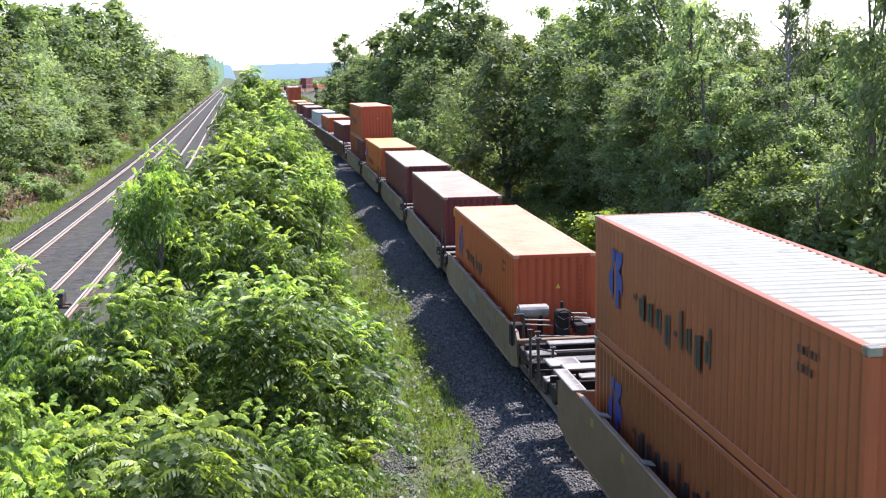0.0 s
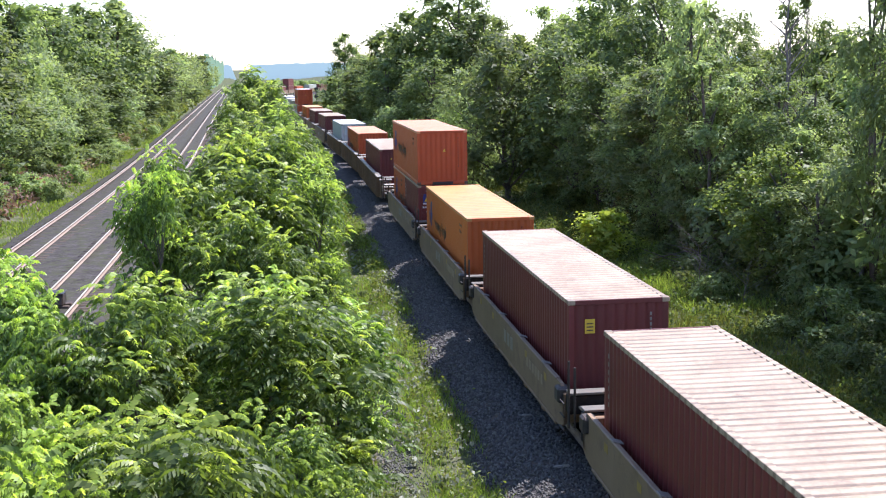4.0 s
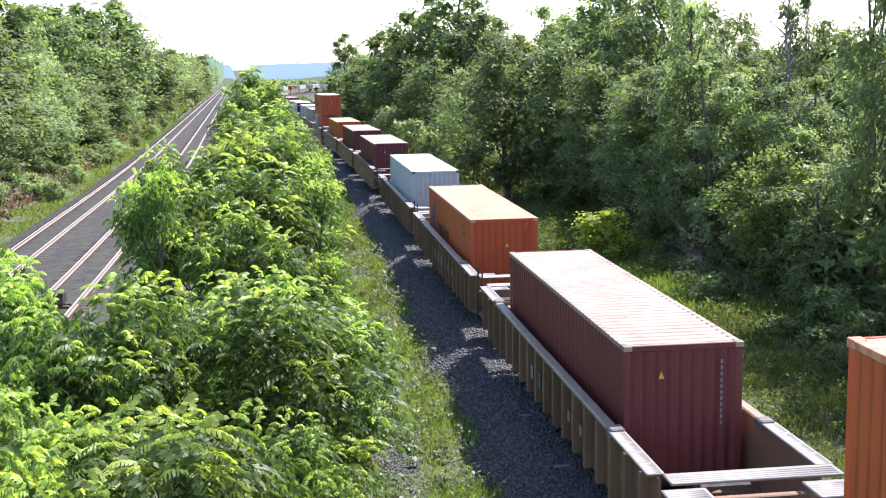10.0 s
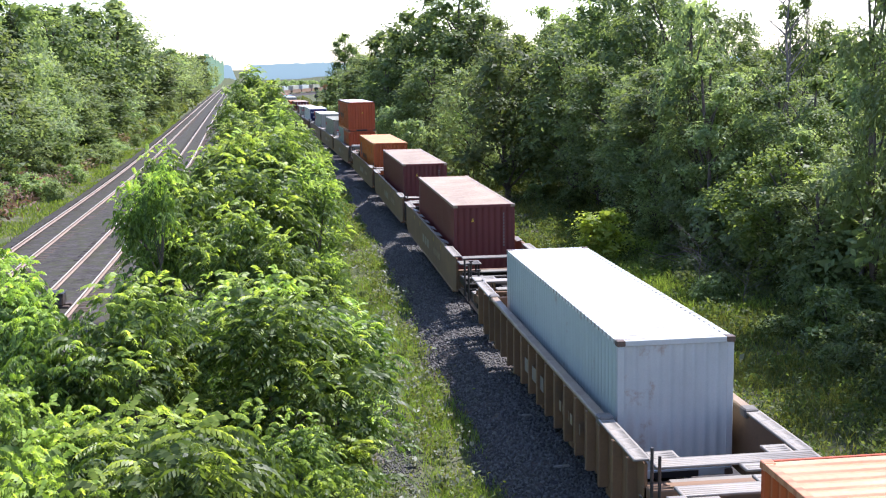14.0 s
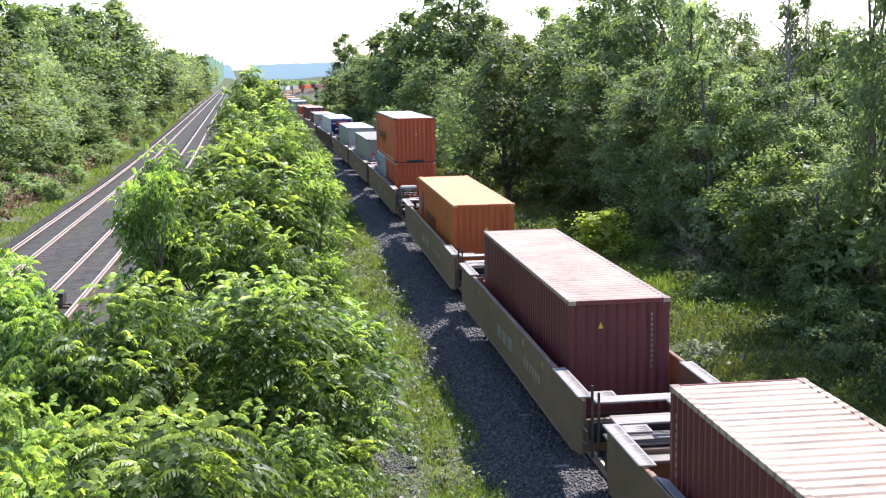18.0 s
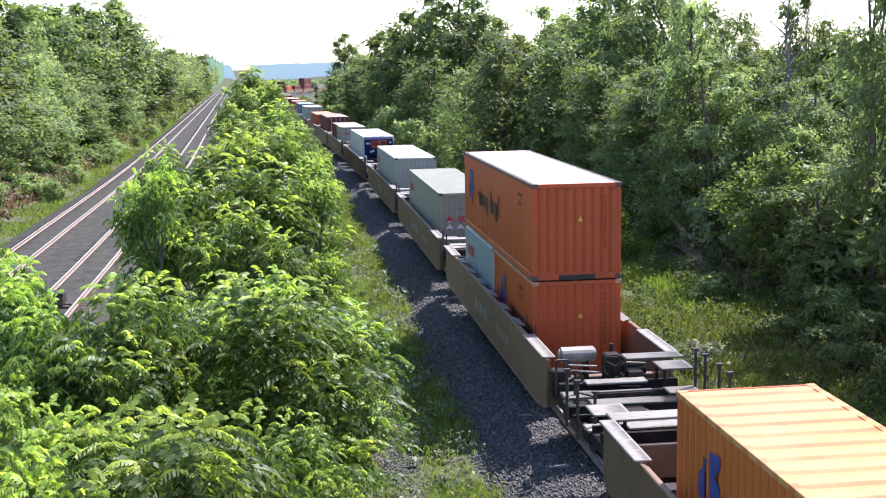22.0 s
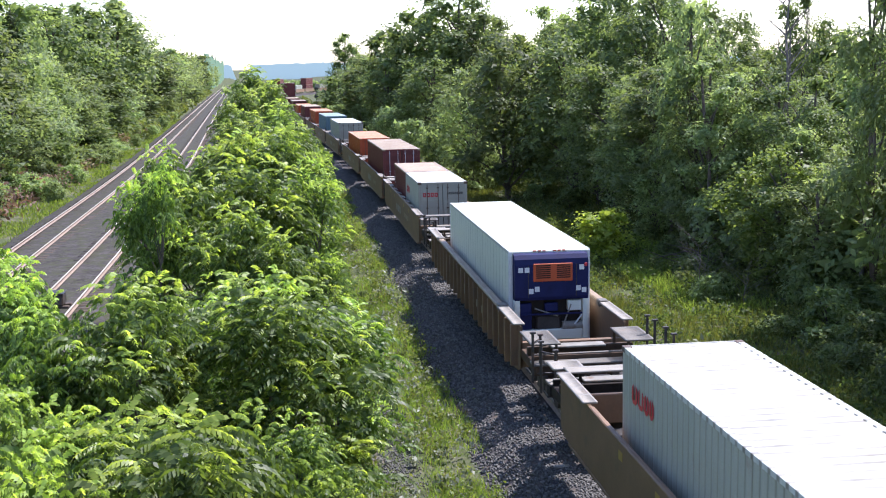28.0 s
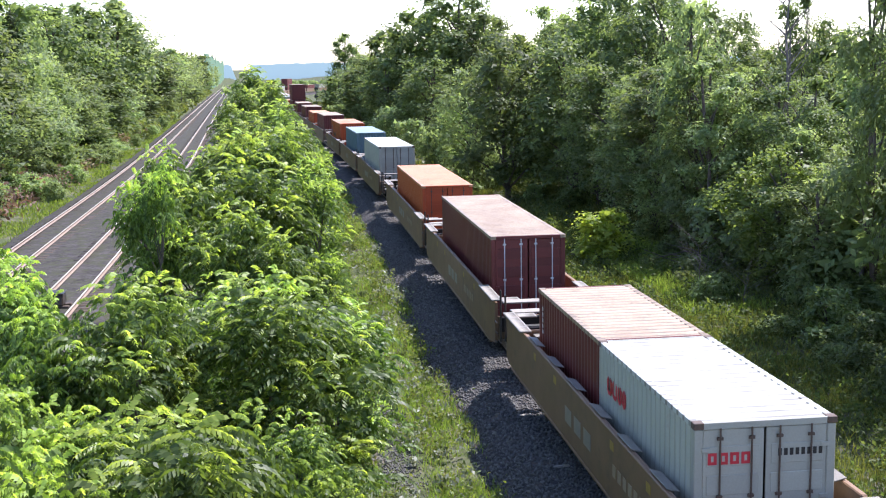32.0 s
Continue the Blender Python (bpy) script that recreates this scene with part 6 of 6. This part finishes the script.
        part("cross_beam", box(bmesh.new(), -1.44, 1.44, *span(wall + 1.35, wall + 1.47), 1.08, 1.42, 0.015), dark, w)
        part("beam_cap", box(bmesh.new(), -1.44, 1.44, *span(wall + 1.34, wall + 1.44), 1.423, 1.45, 0.006), "dark_grating", w, "worn edge of the beam")
        part("end_sill", box(bmesh.new(), -1.50, 1.50, *span(end - 1.15, end - 0.80), 0.98, 1.22, 0.02), dark, w)
        grate("low_walkway", -1.52, 1.56, *span(end - 1.20, end - 0.70), 1.30, grid, w, "worn grating walkway")
        part("coupler", box(bmesh.new(), -0.14, 0.14, *span(end - 0.7, end + 0.02), 0.78, 1.06, 0.04), "steel", w)
        part("draft_gear", box(bmesh.new(), -0.36, 0.36, *span(end - 0.68, end - 0.45), 0.80, 1.16, 0.03), "steel", w)
        part("uncoupling_lever", rod(bmesh.new(), (-1.45, e * (end - 0.55), 1.12), (0.1, e * (end - 0.55), 1.12), 0.018), "steel", w)
        posts = ((1.60, end - 0.45, 2.40), (1.60, end - 1.10, 2.38), (-1.58, end - 0.5, 2.20), (-1.30, end - 0.9, 2.05))
        for x, y, z in posts:
            bm = rod(bmesh.new(), (x, e * y, 0.9), (x, e * y, z), 0.036)
            box(bm, x - 0.07, x + 0.07, e * y - 0.05, e * y + 0.05, z - 0.02, z + 0.025)
            part("handrail_post", bm, "steel", w)
        part("handrail", rod(bmesh.new(), (-1.58, e * (end - 0.5), 1.95), (-1.30, e * (end - 0.9), 1.95), 0.022), "steel", w)
        for z in (0.45, 0.75, 1.05):
            part("ladder_rung", rod(bmesh.new(), (-1.58, e * (end - 1.3), z), (-1.58, e * (end - 0.85), z), 0.018), "steel", w)
        truck(w, e * (end - 2.1))
        if geared:
            y = -wall + 0.05 if not short else -6.85
            part("brake_housing", box(bmesh.new(), -1.55, -1.20, y - 0.55, y - 0.20, 1.1, 1.75, 0.04), "end_black", w, "black brake gear housing")
            bm = rod(bmesh.new(), (-1.22, y, D + 0.05), (-0.42, y, D + 0.05), 0.20, None, 16)
            for x in (-1.27, -0.42):
                rod(bm, (x, y, D + 0.05), (x + 0.05, y, D + 0.05), 0.15, 0.15, 12)
            part("air_reservoir", bm, "drum", w, "weathered grey air reservoir drum")
            for x in (-1.05, -0.6):
                part("drum_bracket", box(bmesh.new(), x - 0.04, x + 0.04, y - 0.16, y + 0.16, 1.2, D - 0.08), "end_black", w)
            part("gear_box", box(bmesh.new(), -0.24, 0.16, y - 0.50, y - 0.10, 1.2, D + 0.12, 0.05), "end_black", w)
            wheel = part("brake_wheel", ring_mesh((-0.05, y - 0.62, D - 0.12), 0.28, 0.024), "end_black", w)
            for k in (0.5, 2.6, 4.7):
                part("spoke", rod(bmesh.new(), (-0.05, y - 0.62, D - 0.12), (-0.05 + 0.28 * math.cos(k), y - 0.62, D - 0.12 + 0.28 * math.sin(k)), 0.018, None, 5), "end_black", wheel)
            part("brake_post", rod(bmesh.new(), (0.02, y - 0.05, 1.2), (0.02, y - 0.05, D + 0.30), 0.05), "end_black", w)
            part("brake_cylinder", rod(bmesh.new(), (0.25, y - 0.25, 1.62), (0.80, y - 0.25, 1.62), 0.13, None, 12), "end_black", w)
            part("valve_box", box(bmesh.new(), 0.25, 0.62, y - 0.75, y - 0.42, 1.40, 1.70, 0.03), "end_black", w)
            part("pan", box(bmesh.new(), -1.44, 0.30, y - 1.3, y + 0.40, 1.14, 1.18), "end_black", w, "grease-black end pan")
            for x0, a, x1, b, z in ((-1.15, 0.28, -0.40, 0.30, 1.80), (-1.1, 0.38, -0.35, 0.44, 1.68), (0.15, 0.10, 0.75, 0.05, 1.90), (0.20, 0.32, 0.80, 0.30, 1.82), (-0.9, 0.7, 0.5, 0.9, 1.42)):
                part("brake_pipe", rod(bmesh.new(), (x0, y - a, z), (x1, y - b, z - 0.05), 0.024), "drum", w)
            for x in (-1.50, -1.22):
                part("handrail", rod(bmesh.new(), (x, y - 0.75, 1.2), (x, y - 0.75, 2.05), 0.028), "steel", w)
            part("handrail", rod(bmesh.new(), (-1.50, y - 0.75, 2.05), (-1.22, y - 0.75, 2.05), 0.028), "steel", w)
    return w


# the boxes that the train carries: colour, length, height, doors at the near end, marks, words
KINDS = {
    "O": ("orange", 12.19, 2.90, False, "short", "orange corrugated freight container with blue emblem"),
    "Y": ("amber", 12.19, 2.90, False, "short", "orange corrugated freight container with a faded yellow roof"),
    "o": ("orange", 12.19, 2.59, False, "emblem", "orange corrugated freight container, blue emblem, dark lettering"),
    "q": ("orange", 12.19, 2.59, False, "emblem", "orange corrugated freight container with a whitened roof"),
    "v": ("burnt", 12.19, 2.59, False, "emblem", "weathered orange freight container, blue emblem, dark lettering"),
    "P": ("orange", 12.19, 2.59, False, "plain", "plain orange corrugated freight container"),
    "D": ("orange", 12.19, 2.59, True, "plain", "orange freight container with its doors to the front"),
    "M": ("maroon", 12.19, 2.90, False, "plain", "dark maroon corrugated freight container, weathered roof"),
    "Z": ("maroon", 12.19, 2.90, False, "plain_plate", "dark maroon corrugated freight container with a yellow placard"),
    "N": ("maroon", 12.19, 2.90, True, "", "dark maroon freight container with pale door rods"),
    "C": ("streaked", 12.19, 2.90, False, "", "pale grey freight container with rust streaks"),
    "S": ("sage", 12.19, 2.90, False, "red", "grey-green freight container with red stickers"),
    "W": ("grey", 12.19, 2.90, False, "red_few", "light grey freight container with red lettering"),
    "G": ("grey", 12.19, 2.90, True, "", "light grey freight container with closed doors"),
    "T": ("teal", 12.19, 2.90, False, "", "weathered teal blue freight container"),
    "m": ("maroon", 6.06, 2.59, True, "crest", "short maroon freight container with doors"),
    "r": ("orange", 6.06, 2.59, False, "short", "short orange freight container"),
    "p": ("pale", 6.06, 2.59, False, "red", "short pale blue-grey freight container"),
    "k": ("grey", 6.06, 2.59, True, "red", "short light grey freight container with closed doors"),
}
# units from the front: near end of the load at the start, well type, load (lower boxes far to near, then / upper box), coupled at near end
LOADS = [(12.6, 40, "v/v", 0), (34.1, 40, "O", 1), (49.6, 40, "Z", 0), (65.0, 40, "Z", 0), (80.5, 40, "Y", 0), (96.0, 40, "rm/o", 0),
         (117.6, 53, "M", 1), (137.3, 53, "O", 0), (156.9, 53, "C", 0), (180.6, 53, "M", 1), (200.3, 53, "M", 0), (219.9, 53, "Y", 0),
         (244.2, 53, "pr/q", 1), (264.0, 53, "S", 0), (283.6, 53, "W", 0), (308.0, 54, "R", 1), (332.3, 53, "mk", 1), (351.9, 53, "N", 0), (371.4, 53, "D", 0),
         (395.6, 53, "G", 1), (415.2, 53, "T", 0), (434.8, 53, "O", 0)]
tail = random.Random(3)
FIRST = ["M", "D", "M", "N", "M/M", "P", "G", "M", "C", "W"]
at, run = 434.8, 2
while at < 980:
    run = (run + 1) % 3
    at += 24.2 if run == 0 else 19.6
    LOADS.append((at, 53, FIRST.pop(0) if FIRST else tail.choice(["M", "M", "N", "C", "W", "M/M", "T", "G", "O", "S", "N/M", "G"]), 1 if run == 0 else 0))
RIBBED = {117.6, 137.3, 156.9, 308.0}
GEARED = {34.1, 244.2}      # cars with the brake gear at the near end

CARS = []      # (thing, place along the train)


def build_train():
    boxes, wells = {}, {}

    def box_of(k, far):
        if (k, far) not in boxes:
            if k == "R":
                boxes[k, far] = make_reefer("white refrigerated container with a navy cooling unit")
            else:
                colour, length, height, doors, logo, label = KINDS[k]
                boxes[k, far] = make_container(colour, length, height, doors, logo, {"q": "white_roof", "C": "grey_roof", "v": "sage_roof"}.get(k, ""), label, far)
            return boxes[k, far]
        return copy_thing(boxes[k, far], Matrix.Identity(4))

    for i, (s, kind, load, coupled) in enumerate(LOADS):
        length = 13.72 if load == "R" else 12.19
        mid = s + length / 2
        half = 6.45 if kind == 40 else 8.4
        nxt = LOADS[i + 1] if i + 1 < len(LOADS) else None
        prev = LOADS[i - 1] if i else None
        base = 7.75 if kind == 40 else 9.8

        def gap(a, b):
            la = 13.72 if a[2] == "R" else 12.19
            lb = 13.72 if b[2] == "R" else 12.19
            return (b[0] + lb / 2) - (a[0] + la / 2)
        near = base + (max(0.0, gap(prev, LOADS[i]) - base - (7.75 if prev[1] == 40 else 9.8)) / 2 if prev and coupled else 0.0 if prev else 2.0)
        far_end = base + (max(0.0, gap(LOADS[i], nxt) - base - (7.75 if nxt[1] == 40 else 9.8)) / 2 if nxt and nxt[3] else 0.0)
        ribbed = s in RIBBED
        away = s > 440
        geared = s in GEARED
        low = kind == 40 and s > 20      # the first car has higher walls
        key = (half, round(near, 1), round(far_end, 1), ribbed, geared, away, load == "R", low)
        if key in wells:
            w = copy_thing(wells[key], Matrix.Identity(4))
        else:
            w = wells[key] = make_well(half, near, far_end, ribbed, "tan steel well car with ribbed sides" if ribbed else "tan steel well car with smooth grimy sides", geared, away, load == "R", low)
        CARS.append((w, mid, 0.0))
        lower, _, upper = load.partition("/")
        if len(lower) == 1:
            CARS.append((box_of(lower, away), mid - (0.495 if lower == "R" else 0.0), FLOOR))
            top = FLOOR + (2.9 if lower == "R" else KINDS[lower][2])
        else:
            CARS.append((box_of(lower[0], away), mid + 3.06, FLOOR))
            CARS.append((box_of(lower[1], away), mid - 3.06, FLOOR))
            top = FLOOR + 2.59
        if upper:
            CARS.append((box_of(upper, away), mid, top + 0.035))


build_train()


def motions():
    """The train rolls towards and past the bridge."""
    for thing, mid, lift in CARS:
        times = [0.0, 8.0, 16.0, 24.0, 32.0] if mid < 150 else [0.5 * i for i in range(65)] if mid > 420 else [float(i) for i in range(33)]
        walk(thing, [(t, car_pose(mid - travelled(t)) @ pose(0, 0, lift)) for t in times])


motions()
